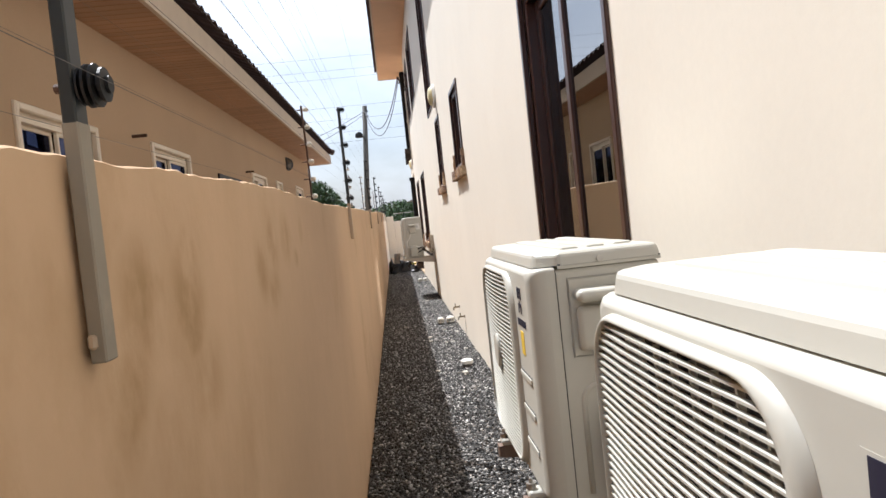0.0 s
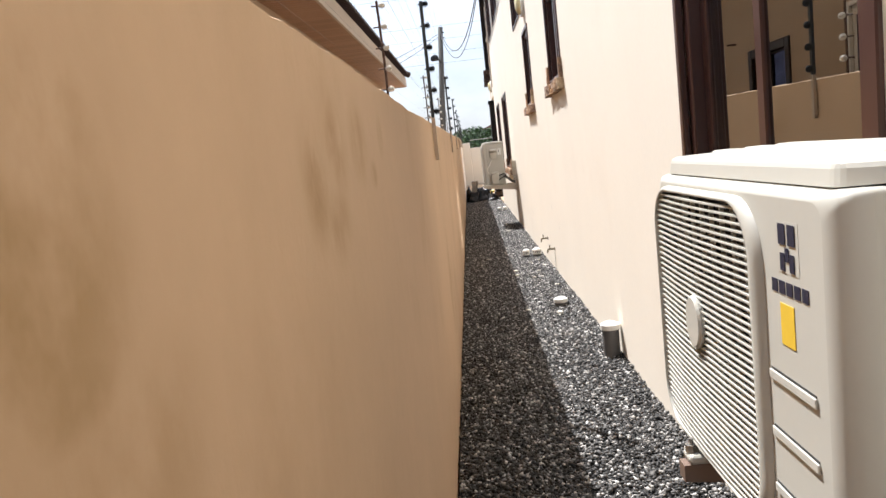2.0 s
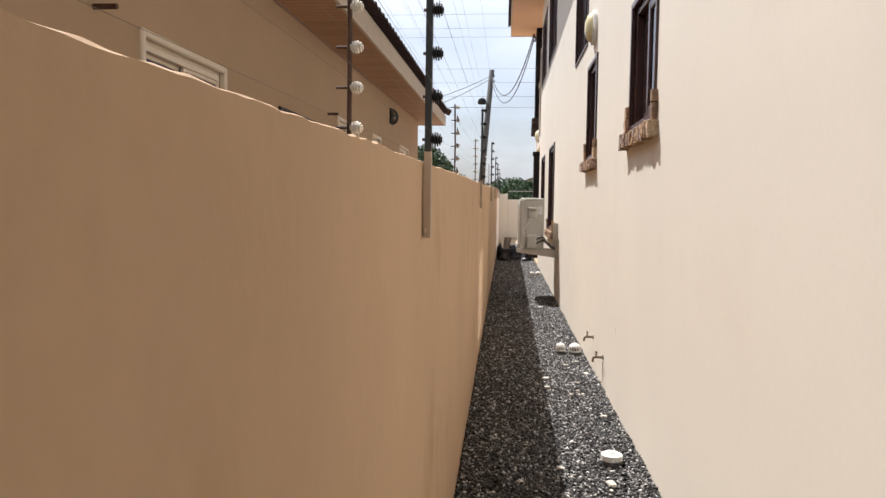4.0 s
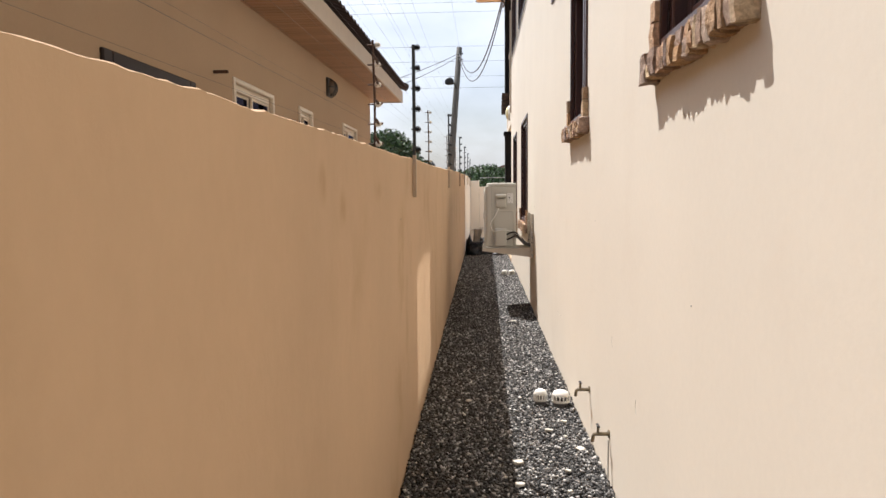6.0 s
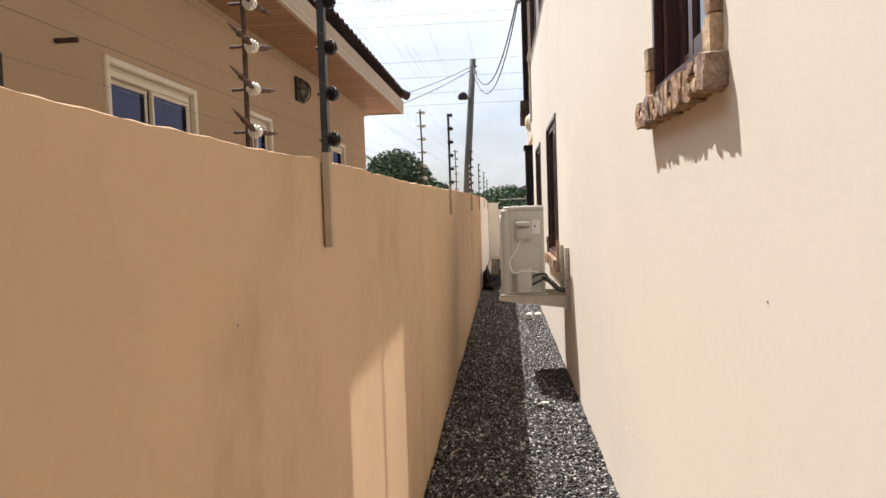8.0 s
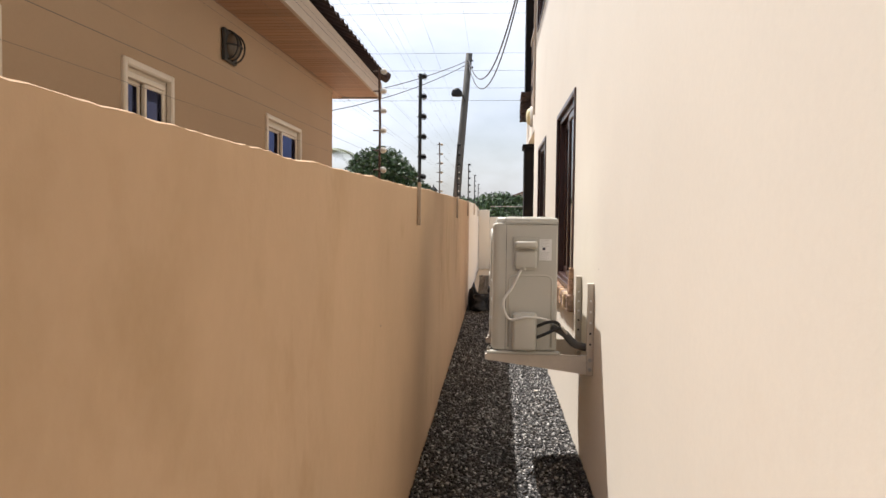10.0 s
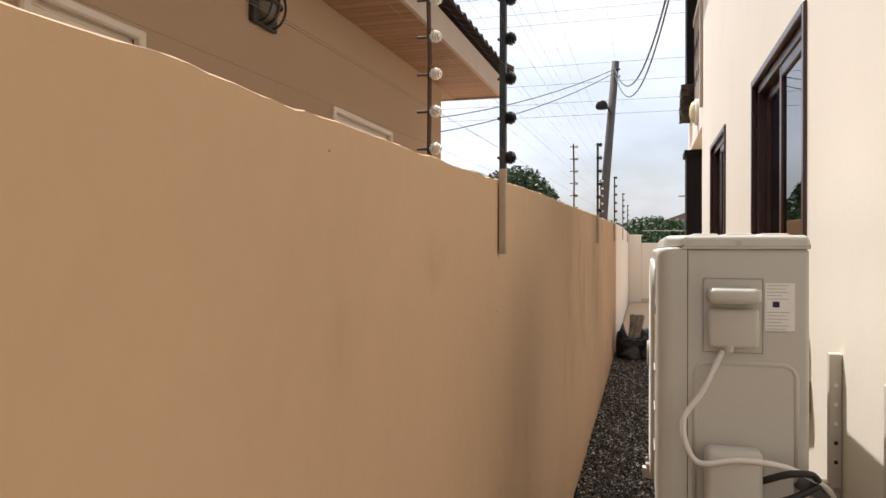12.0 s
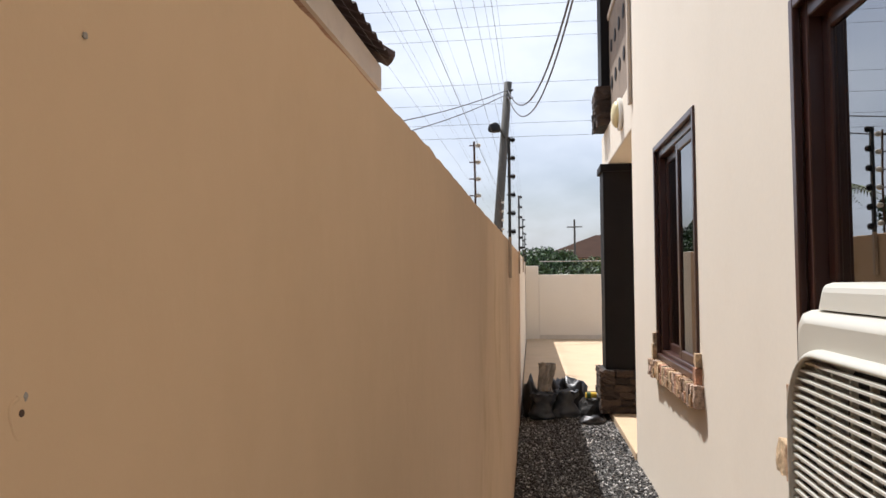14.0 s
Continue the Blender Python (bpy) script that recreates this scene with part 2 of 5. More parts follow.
M = {
    "house": material("cream_render", (0.775, 0.706, 0.597), 0.85, vary=0.03, scale=1.1, fine=0.015, fine_scale=40, bump=0.05, bump_scale=55, stain=(0.62, 0.50, 0.38), stain_scale=1.5, stain_amount=0.14, stain_low=0.56, spec=0.25),
    "boundary": material("tan_wall_paint", (0.56, 0.388, 0.244), 0.85, vary=0.07, scale=1.3, fine=0.02, fine_scale=30, bump=0.12, bump_scale=50, stain=(0.33, 0.205, 0.09), stain_scale=3.8, stain_amount=0.42, stain_low=0.46, patch=1.1, stretch=(1, 1.0, 0.72), spec=0.25,
                         spots=((1.76, 1.21, 0.10, 0.08, 1.0), (1.91, 1.19, 0.10, 0.10, 1.0), (1.69, 1.13, 0.08, 0.11, 0.9), (1.95, 1.09, 0.13, 0.09, 0.6), (1.77, 1.05, 0.12, 0.08, 0.5), (1.93, 1.25, 0.06, 0.05, 1.0), (1.92, 1.145, 0.06, 0.04, 0.9),
                                (2.43, 1.21, 0.09, 0.09, 0.9), (2.57, 1.25, 0.10, 0.08, 0.8), (2.77, 1.26, 0.10, 0.08, 0.7), (2.53, 1.16, 0.1, 0.07, 0.7), (2.91, 1.205, 0.05, 0.03, 0.8), (3.06, 1.28, 0.05, 0.05, 0.6),
                                (8.10, 1.31, 0.12, 0.05, 0.4), (12.88, 1.35, 0.09, 0.07, 0.35), (12.45, 1.24, 0.06, 0.08, 0.35), (7.21, 1.32, 0.07, 0.06, 0.5), (7.45, 1.26, 0.07, 0.06, 0.5))),
    "neighbour": material("ochre_render", (0.46, 0.335, 0.22), 0.85, vary=0.04, scale=1.0, fine=0.02, bump=0.1, spec=0.25),
    # rooms behind the panes: dimness is put into the plaster colour
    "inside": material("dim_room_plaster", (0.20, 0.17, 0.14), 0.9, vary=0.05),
    "gravel": material("granite_chips", (0.2, 0.2, 0.2), 0.6, fine=0.25, fine_scale=240, spec=0.45, chips=True,
                       palette=((0.0, (0.028, 0.026, 0.024)), (0.42, (0.066, 0.062, 0.057)), (0.67, (0.135, 0.127, 0.118)), (0.82, (0.30, 0.285, 0.265)), (0.91, (0.50, 0.48, 0.45)), (0.97, (0.66, 0.64, 0.60)))),
    "bed": material("gravel_dust", (0.04, 0.038, 0.036), 0.95, vary=0.2, scale=9, fine=0.35, fine_scale=130, bump=0.6, bump_scale=110),
    "dirt": material("dry_earth", (0.30, 0.22, 0.15), 0.95, vary=0.2, scale=0.6, fine=0.1, bump=0.5, bump_scale=20),
    "apron": material("pale_concrete", (0.52, 0.385, 0.245), 0.85, vary=0.08, scale=2.0, fine=0.04, bump=0.15, stain=(0.4, 0.33, 0.25), stain_scale=2.5, stain_amount=0.4, stain_low=0.58),
    "ac": material("cream_painted_steel", (0.54, 0.524, 0.46), 0.36, vary=0.02, scale=4, fine=0.01, stain=(0.55, 0.51, 0.43), stain_scale=5, stain_amount=0.2, stain_low=0.57),
    # near-black for dark plastic, and shade painted into wells, gaps and slots
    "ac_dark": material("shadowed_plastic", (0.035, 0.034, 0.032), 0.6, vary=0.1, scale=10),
    "coil": material("fan_grey_plastic", (0.10, 0.10, 0.10), 0.5, vary=0.1, scale=10),
    "cable": material("pale_cable", (0.72, 0.70, 0.64), 0.5, vary=0.05, scale=20),
    "black": material("black_rubber", (0.018, 0.017, 0.017), 0.55, vary=0.15, scale=20),
    "lagging": material("grey_pipe_tape", (0.40, 0.38, 0.34), 0.8, vary=0.15, scale=15, bump=0.4, bump_scale=60),
    "paper": material("printed_label", (0.80, 0.79, 0.76), 0.6, vary=0.03, scale=30),
    "ink": material("navy_print", (0.014, 0.014, 0.035), 0.6),
    "yellow": material("yellow_sticker", (0.78, 0.52, 0.04), 0.5, vary=0.05, scale=20),
    "bracket": material("pale_bracket_paint", (0.60, 0.53, 0.44), 0.55, vary=0.08, scale=12, stain=(0.25, 0.14, 0.08), stain_scale=14, stain_amount=0.5, stain_low=0.62),
    # brown bracket steel, darkened for the shade under the small units
    "bracket_shaded": material("shaded_brown_bracket", (0.20, 0.135, 0.10), 0.6, vary=0.15, scale=12, stain=(0.10, 0.06, 0.045), stain_scale=14, stain_amount=0.5, stain_low=0.58),
    "bolt": material("dull_zinc", (0.45, 0.43, 0.40), 0.4, metal=0.9, vary=0.2, scale=40),
    "brown": material("brown_aluminium", (0.060, 0.026, 0.020), 0.32, vary=0.12, scale=8, coat=0.15),
    "black_frame": material("black_brown_aluminium", (0.022, 0.013, 0.011), 0.5, vary=0.1, scale=8, spec=0.25),
    "white_frame": material("white_frame_paint", (0.78, 0.70, 0.58), 0.5, vary=0.05, scale=6),
    "dark_stone": material("dark_stacked_stone", (0.048, 0.031, 0.022), 0.85, vary=0.35, scale=12, fine=0.25, fine_scale=90, each=0.45, bump=0.9, bump_scale=60),
    "stone": material("rough_veneer_stone", (0.4, 0.3, 0.2), 0.85, vary=0.4, scale=18, fine=0.3, fine_scale=90, bump=1.0, bump_scale=60, stain=(0.09, 0.06, 0.045), stain_scale=24, stain_amount=0.65, stain_low=0.54,
                      palette=((0.0, (0.17, 0.11, 0.085)), (0.22, (0.52, 0.32, 0.16)), (0.42, (0.30, 0.21, 0.17)), (0.6, (0.58, 0.43, 0.26)), (0.8, (0.44, 0.22, 0.13)), (1.0, (0.50, 0.42, 0.33)))),
    "mortar": material("dark_sill_mortar", (0.16, 0.12, 0.09), 0.9, vary=0.2, scale=14, bump=0.5),
    "post": material("dark_green_steel", (0.030, 0.034, 0.034), 0.45, metal=0.2, vary=0.2, scale=12, stain=(0.12, 0.07, 0.045), stain_scale=16, stain_amount=0.6, stain_low=0.6),
    "post_paint": material("paint_splashed_steel", (0.43, 0.33, 0.235), 0.6, vary=0.12, scale=10, stain=(0.20, 0.17, 0.14), stain_scale=9, stain_amount=0.3, stain_low=0.56),
    "post_grey": material("grey_splashed_steel", (0.25, 0.215, 0.165), 0.6, vary=0.12, scale=10, stain=(0.42, 0.34, 0.25), stain_scale=12, stain_amount=0.6, stain_low=0.58),
    "rust": material("rusty_rod", (0.085, 0.045, 0.03), 0.8, vary=0.3, scale=30, bump=0.4),
    "insulator": material("black_insulator", (0.012, 0.012, 0.013), 0.5, vary=0.1, scale=40, spec=0.3),
    "porcelain": material("white_insulator", (0.74, 0.70, 0.62), 0.3, vary=0.06, scale=30),
    "wire": material("fence_wire", (0.11, 0.10, 0.09), 0.6),
    "line": material("overhead_cable", (0.08, 0.08, 0.088), 0.6),
    "pole": material("weathered_pole", (0.095, 0.09, 0.08), 0.85, vary=0.25, scale=6, stretch=(3, 3, 0.4), bump=0.4, bump_scale=30),
    "tile": material("dark_roof_tile", (0.070, 0.045, 0.038), 0.7, vary=0.3, scale=5, fine=0.2, fine_scale=40, bump=0.3),
    "fascia": material("cream_fascia", (0.55, 0.46, 0.36), 0.6, vary=0.06, scale=3, stain=(0.35, 0.27, 0.2), stain_scale=5, stain_amount=0.35, stain_low=0.57),
    "board": material("varnished_soffit_board", (0.37, 0.21, 0.12), 0.5, vary=0.1, scale=5, each=0.09, stretch=(0.5, 6, 1)),
    "soffit": material("peach_soffit", (0.74, 0.48, 0.30), 0.7, vary=0.04, scale=2),
    "weathered": material("weathered_brown_panel", (0.26, 0.20, 0.15), 0.8, vary=0.15, scale=5, fine=0.1, stain=(0.12, 0.09, 0.07), stain_scale=6, stain_amount=0.5),
    "cladding": material("black_column_cladding", (0.012, 0.010, 0.010), 0.65, vary=0.2, scale=6, spec=0.2),
    "pipe": material("grey_plastic_pipe", (0.115, 0.11, 0.105), 0.5, vary=0.12, scale=20),
    "cap": material("white_plastic_cap", (0.80, 0.78, 0.72), 0.45, vary=0.05, scale=25, stain=(0.5, 0.45, 0.36), stain_scale=25, stain_amount=0.35, stain_low=0.58),
    "brass": material("tarnished_tap_metal", (0.22, 0.18, 0.12), 0.45, metal=0.8, vary=0.2, scale=40),
    "lamp": material("yellowed_lamp_cover", (0.72, 0.62, 0.34), 0.4, vary=0.08, scale=20),
    "lampglass": material("frosted_lamp_glass", (0.16, 0.13, 0.10), 0.25, vary=0.05, scale=20),
    "leaf": material("green_leaf", (0.042, 0.080, 0.024), 0.6, island=0.55, vary=0.25, scale=0.8),
    "leaf2": material("olive_leaf", (0.10, 0.13, 0.045), 0.6, island=0.5, vary=0.25, scale=0.8),
    "bark": material("brown_bark", (0.12, 0.085, 0.06), 0.9, vary=0.3, scale=8, bump=0.8, bump_scale=25),
    "bag": material("black_plastic_bag", (0.016, 0.015, 0.017), 0.42, vary=0.2, scale=8, bump=0.4, bump_scale=22),
    "sack": material("woven_sack", (0.30, 0.27, 0.24), 0.85, vary=0.25, scale=12, bump=0.6, bump_scale=50),
    "bucket": material("grey_blue_plastic", (0.05, 0.055, 0.065), 0.6, vary=0.15, scale=10),
    "rubble": material("pale_mortar", (0.62, 0.58, 0.50), 0.9, vary=0.1, scale=20, bump=0.5),
    "farroof": material("red_brown_roof", (0.050, 0.027, 0.018), 0.95, spec=0.1, vary=0.15, scale=1.5),
    "glass": window_glass("bronze_reflective_glass", (0.16, 0.13, 0.11), 0.42),
    "glass_blue": window_glass("grey_window_glass", (0.06, 0.08, 0.20), 0.16, (0.34, 0.40, 0.72)),
}


# ---- mesh helpers ----
def finish(bm, material_, name, smooth=False):
    me = bpy.data.meshes.new(name)
    bmesh.ops.recalc_face_normals(bm, faces=bm.faces)
    if smooth:
        for f in bm.faces:
            f.smooth = True
    bm.to_mesh(me)
    bm.free()
    me.materials.append(material_)
    return me


def part(name, bm, material_, parent=None, label="", smooth=False):
    ob = new(name, finish(bm, material_, name, smooth))
    if parent is not None:
        ob.parent = parent
    if label:
        ob["label"] = label
    return ob


def thing(name, at, label, category, group="", kind=""):
    ob = new(name)
    ob.location = at
    ob.empty_display_size = 0.1
    return tagged(ob, label, category, group, kind)


def add_box(bm, a, b, bevel=0.0, seg=2):
    lo, hi = [min(p, q) for p, q in zip(a, b)], [max(p, q) for p, q in zip(a, b)]
    m = Matrix.Translation([(p + q) / 2 for p, q in zip(lo, hi)]) @ Matrix.Diagonal([q - p for p, q in zip(lo, hi)] + [1])
    r = bmesh.ops.create_cube(bm, size=1.0, matrix=m)
    if bevel:
        edges = list({e for v in r["verts"] for e in v.link_edges})
        bmesh.ops.bevel(bm, geom=edges, offset=bevel, segments=seg, profile=0.5, affect="EDGES")
    return bm


def box(a, b, bevel=0.0, seg=2):
    return add_box(bmesh.new(), a, b, bevel, seg)


def add_tube(bm, pts, r, sides=8, closed_ends=True, r_end=None):
    pts = [Vector(p) for p in pts]
    rings = []
    for i, p in enumerate(pts):
        d = (pts[min(i + 1, len(pts) - 1)] - pts[max(i - 1, 0)]).normalized()
        u = d.orthogonal().normalized() if i == 0 else (rings_u - d * rings_u.dot(d)).normalized()
        rings_u = u
        w = d.cross(u)
        rr = r if r_end is None else r + (r_end - r) * i / (len(pts) - 1)
        rings.append([bm.verts.new(p + (u * math.cos(a) + w * math.sin(a)) * rr) for a in [2 * math.pi * k / sides for k in range(sides)]])
    for a, b in zip(rings, rings[1:]):
        for k in range(sides):
            bm.faces.new((a[k], a[(k + 1) % sides], b[(k + 1) % sides], b[k]))
    if closed_ends:
        bm.faces.new(rings[0])
        bm.faces.new(rings[-1])
    return bm


def tube(pts, r, sides=8, r_end=None):
    return add_tube(bmesh.new(), pts, r, sides, True, r_end)


def smooth_path(pts, n=6):
    """Catmull-Rom through the points."""
    p = [Vector(q) for q in pts]
    p = [p[0] * 2 - p[1]] + p + [p[-1] * 2 - p[-2]]
    out = []
    for i in range(1, len(p) - 2):
        a, b, c, d = p[i - 1:i + 3]
        for k in range(n):
            t = k / n
            out.append(0.5 * (2 * b + (c - a) * t + (2 * a - 5 * b + 4 * c - d) * t * t + (3 * b - a - 3 * c + d) * t ** 3))
    return out + [p[-2]]


def lathe(profile, sides=20, m=None):
    """Turn a profile of (radius, height) round z."""
    bm = bmesh.new()
    rings = []
    for r, h in profile:
        rings.append([bm.verts.new((r * math.cos(2 * math.pi * k / sides), r * math.sin(2 * math.pi * k / sides), h)) for k in range(sides)])
    for a, b in zip(rings, rings[1:]):
        for k in range(sides):
            bm.faces.new((a[k], a[(k + 1) % sides], b[(k + 1) % sides], b[k]))
    bm.faces.new(rings[0])
    bm.faces.new(rings[-1])
    if m is not None:
        bmesh.ops.transform(bm, matrix=m, verts=bm.verts)
    return bm


def rounded_loop(y0, y1, z0, z1, r, n=8):
    """Points of a rounded rectangle in the y-z plane, from the lower left corner on."""
    out = []
    for cy, cz, a0 in ((y0 + r, z0 + r, 180), (y1 - r, z0 + r, 270), (y1 - r, z1 - r, 0), (y0 + r, z1 - r, 90)):
        for k in range(n + 1):
            a = radians(a0 + 90 * k / n)
            out.append((cy + r * math.cos(a), cz + r * math.sin(a)))
    return out


def wall_sheet(x0, x1, ys, zs, holes):
    """An upright wall along y between x0 and x1, with rectangular openings (y0, y1, z0, z1) right through it."""
    ys = sorted(set(list(ys) + [h[0] for h in holes] + [h[1] for h in holes]))
    zs = sorted(set(list(zs) + [h[2] for h in holes] + [h[3] for h in holes]))
    bm = bmesh.new()
    vert = {}

    def v(x, y, z):
        if (x, y, z) not in vert:
            vert[(x, y, z)] = bm.verts.new((x, y, z))
        return vert[(x, y, z)]

    def solid(i, j):
        if not (0 <= i < len(ys) - 1 and 0 <= j < len(zs) - 1):
            return False
        cy, cz = (ys[i] + ys[i + 1]) / 2, (zs[j] + zs[j + 1]) / 2
        return not any(h[0] < cy < h[1] and h[2] < cz < h[3] for h in holes)

    for i in range(len(ys) - 1):
        for j in range(len(zs) - 1):
            if not solid(i, j):
                continue
            a, b, c, d = ys[i], ys[i + 1], zs[j], zs[j + 1]
            for x in (x0, x1):
                bm.faces.new((v(x, a, c), v(x, b, c), v(x, b, d), v(x, a, d)))
            for ok, p, q in ((solid(i - 1, j), (a, c), (a, d)), (solid(i + 1, j), (b, c), (b, d)), (solid(i, j - 1), (a, c), (b, c)), (solid(i, j + 1), (a, d), (b, d))):
                if not ok:
                    bm.faces.new((v(x0, *p), v(x0, *q), v(x1, *q), v(x1, *p)))
    return bm


def soup(name, verts, faces, material_):
    me = bpy.data.meshes.new(name)
    me.from_pydata(verts, [], faces)
    me.materials.append(material_)
    return new(name, me)


# ---- setting ----
WX, BX = 0.50, -0.42            # faces of the house wall and of the boundary wall
Y0, Y1 = -4.0, 19.15            # the house wall's ends


def fence_level(y):
    return min(1.331 + 0.0165 * y + 0.019 * min(max((y - 11.2) / 2.4, 0.0), 1.0), 1.76)


SAG = ((-9.0, -0.013), (1.6, -0.0125), (2.4, 0.0), (2.9, -0.001), (3.5, -0.0105), (3.9, -0.0150), (4.4, -0.012), (5.3, -0.013), (7.2, -0.007), (8.0, -0.007), (8.9, -0.010), (9.7, -0.004),
       (11.1, -0.011), (11.5, -0.008), (12.3, -0.003), (12.9, -0.004), (13.3, 0.0), (14.0, 0.009), (14.4, 0.013), (15.2, 0.012), (16.8, 0.019), (60.0, 0.019))


def wall_top(y):
    for (y0, d0), (y1, d1) in zip(SAG, SAG[1:]):
        if y <= y1:
            t = (y - y0) / (y1 - y0)
            return min(1.331 + 0.0165 * y + d0 + (d1 - d0) * t * t * (3 - 2 * t), 1.76)


g = box((-400, -300, -0.5), (400, 500, -0.03))
tagged(part("ground", g, M["dirt"]), "dry brown earth", "ground", kind="structure")

WINDOWS = {  # y0, y1, z0, z1 on the house's side wall
    "window_1": (3.02, 4.20, 0.888, 2.22),
    "window_2": (7.17, 7.86, 1.725, 2.44),
    "window_3": (9.48, 10.10, 1.695, 2.50),
    "window_4": (14.38, 15.64, 0.93, 2.22),
    "window_5": (17.00, 18.10, 0.91, 2.22),
    "window_6": (10.25, 11.35, 2.76, 4.50),
    "window_7": (14.55, 16.35, 3.68, 4.95),
    "window_8": (17.20, 18.70, 3.72, 4.95),
}
hw = wall_sheet(WX, WX + 0.22, (Y0, Y1), (-0.3, 5.5), list(WINDOWS.values()))
tagged(part("wall_house", hw, M["house"]), "cream rendered two-storey house wall in full sun", "wall", kind="structure")
tagged(part("wall_house_front", box((WX + 0.22, Y1 - 0.2, -0.3), (9.0, Y1 - 0.003, 5.5)), M["house"]), "cream rendered house front wall", "wall", kind="structure")
tagged(part("wall_house_rear", box((WX + 0.22, Y0, -0.3), (9.0, Y0 + 0.2, 5.5)), M["house"]), "cream rendered house rear wall", "wall", kind="structure")
tagged(part("wall_house_far", box((9.0, Y0, -0.3), (9.2, Y1, 5.5)), M["house"]), "cream rendered house far wall", "wall", kind="structure")
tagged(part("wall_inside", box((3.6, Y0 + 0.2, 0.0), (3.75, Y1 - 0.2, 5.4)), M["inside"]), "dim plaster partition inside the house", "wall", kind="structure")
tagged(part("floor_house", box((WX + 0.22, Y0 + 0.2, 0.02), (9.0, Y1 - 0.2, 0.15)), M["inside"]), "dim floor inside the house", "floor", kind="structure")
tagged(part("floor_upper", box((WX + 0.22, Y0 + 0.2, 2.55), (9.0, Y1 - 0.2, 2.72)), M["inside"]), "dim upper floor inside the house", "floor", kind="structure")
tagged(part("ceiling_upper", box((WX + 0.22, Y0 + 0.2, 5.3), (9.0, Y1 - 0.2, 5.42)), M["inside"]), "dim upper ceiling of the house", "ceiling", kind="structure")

# boundary wall with its hand-trowelled, slightly wavy top
bm = bmesh.new()
rows = []
rnd = random.Random(4)
YB0, YB1, N = -6.0, 30.2, 1500
for i in range(N + 1):
    y = YB0 + (YB1 - YB0) * i / N
    wob = 0.003 * noise.noise((y * 1.3, 3.1, 0)) + 0.005 * noise.noise((y * 5.0, 0, 7)) + 0.003 * noise.noise((y * 17.0, 5, 7)) + 0.0015 * noise.noise((y * 31.0, 2, 4))
    lean = 0.003 * noise.noise((y * 0.45, 9, 2))
    zt = wall_top(y) + wob
    x = BX + lean
    rows.append([bm.verts.new(p) for p in ((x, y, -0.3), (x, y, zt * 0.5), (x, y, zt - 0.0022 - 0.0018 * noise.noise((y * 27, 8, 1))), (x - 0.0035, y, zt + 0.002 * noise.noise((y * 23, 1, 1))), (x - 0.07, y, zt + 0.006), (x - 0.142, y, zt), (x - 0.15, y, zt - 0.02), (x - 0.15, y, -0.3))])
for a, b in zip(rows, rows[1:]):
    for k in range(7):
        bm.faces.new((a[k], b[k], b[k + 1], a[k + 1]))
    bm.faces.new((a[7], b[7], b[0], a[0]))
bm.faces.new(rows[0])
bm.faces.new(rows[-1])
# beyond y 21.8 the open yard's brighter light is put into a cream colour
for f in bm.faces:
    f.material_index = 1 if f.calc_center_median().y > 21.8 else 0
wb = tagged(part("wall_boundary", bm, M["boundary"], smooth=False), "tan painted boundary wall with stained face, open-sky brightness put into cream beside the front yard", "wall", kind="structure")
wb.data.materials.append(M["house"])
tagged(part("wall_rear", box((-6.0, -6.2, -0.3), (9.2, -6.003, 1.6)), M["boundary"]), "tan painted rear boundary wall", "wall", kind="structure")

# front yard: pale concrete, end wall with skirting and a stub pier
tagged(part("pavement", box((BX + 0.012, 22.3, -0.2), (9.0, 29.997, 0.07), 0.01), M["apron"]), "pale sunlit concrete yard paving", "paving", kind="structure")
tagged(part("pavement_plinth", box((0.49, Y1 + 0.003, -0.2), (9.0, 22.297, 0.075), 0.01), M["apron"]), "pale concrete porch edge beside the gravel", "paving", kind="structure")
# house cream brightens this wall in place of light bounced on to it
tagged(part("wall_end", box((BX + 0.30, 30.0, -0.2), (9.2, 30.2, 1.52), 0.012), M["house"]), "cream end wall of the front yard, bounced light put into its colour", "wall", kind="structure")
tagged(part("pier_end", box((BX + 0.003, 29.96, -0.2), (BX + 0.297, 30.24, 1.72), 0.012), M["house"]), "taller painted pier at the wall's corner", "pier", kind="structure")
tagged(part("baseboard", box((BX + 0.31, 29.975, 0.072), (9.0, 29.997, 0.16)), M["bracket"]), "darker skirting along the end wall", "skirting", kind="structure")


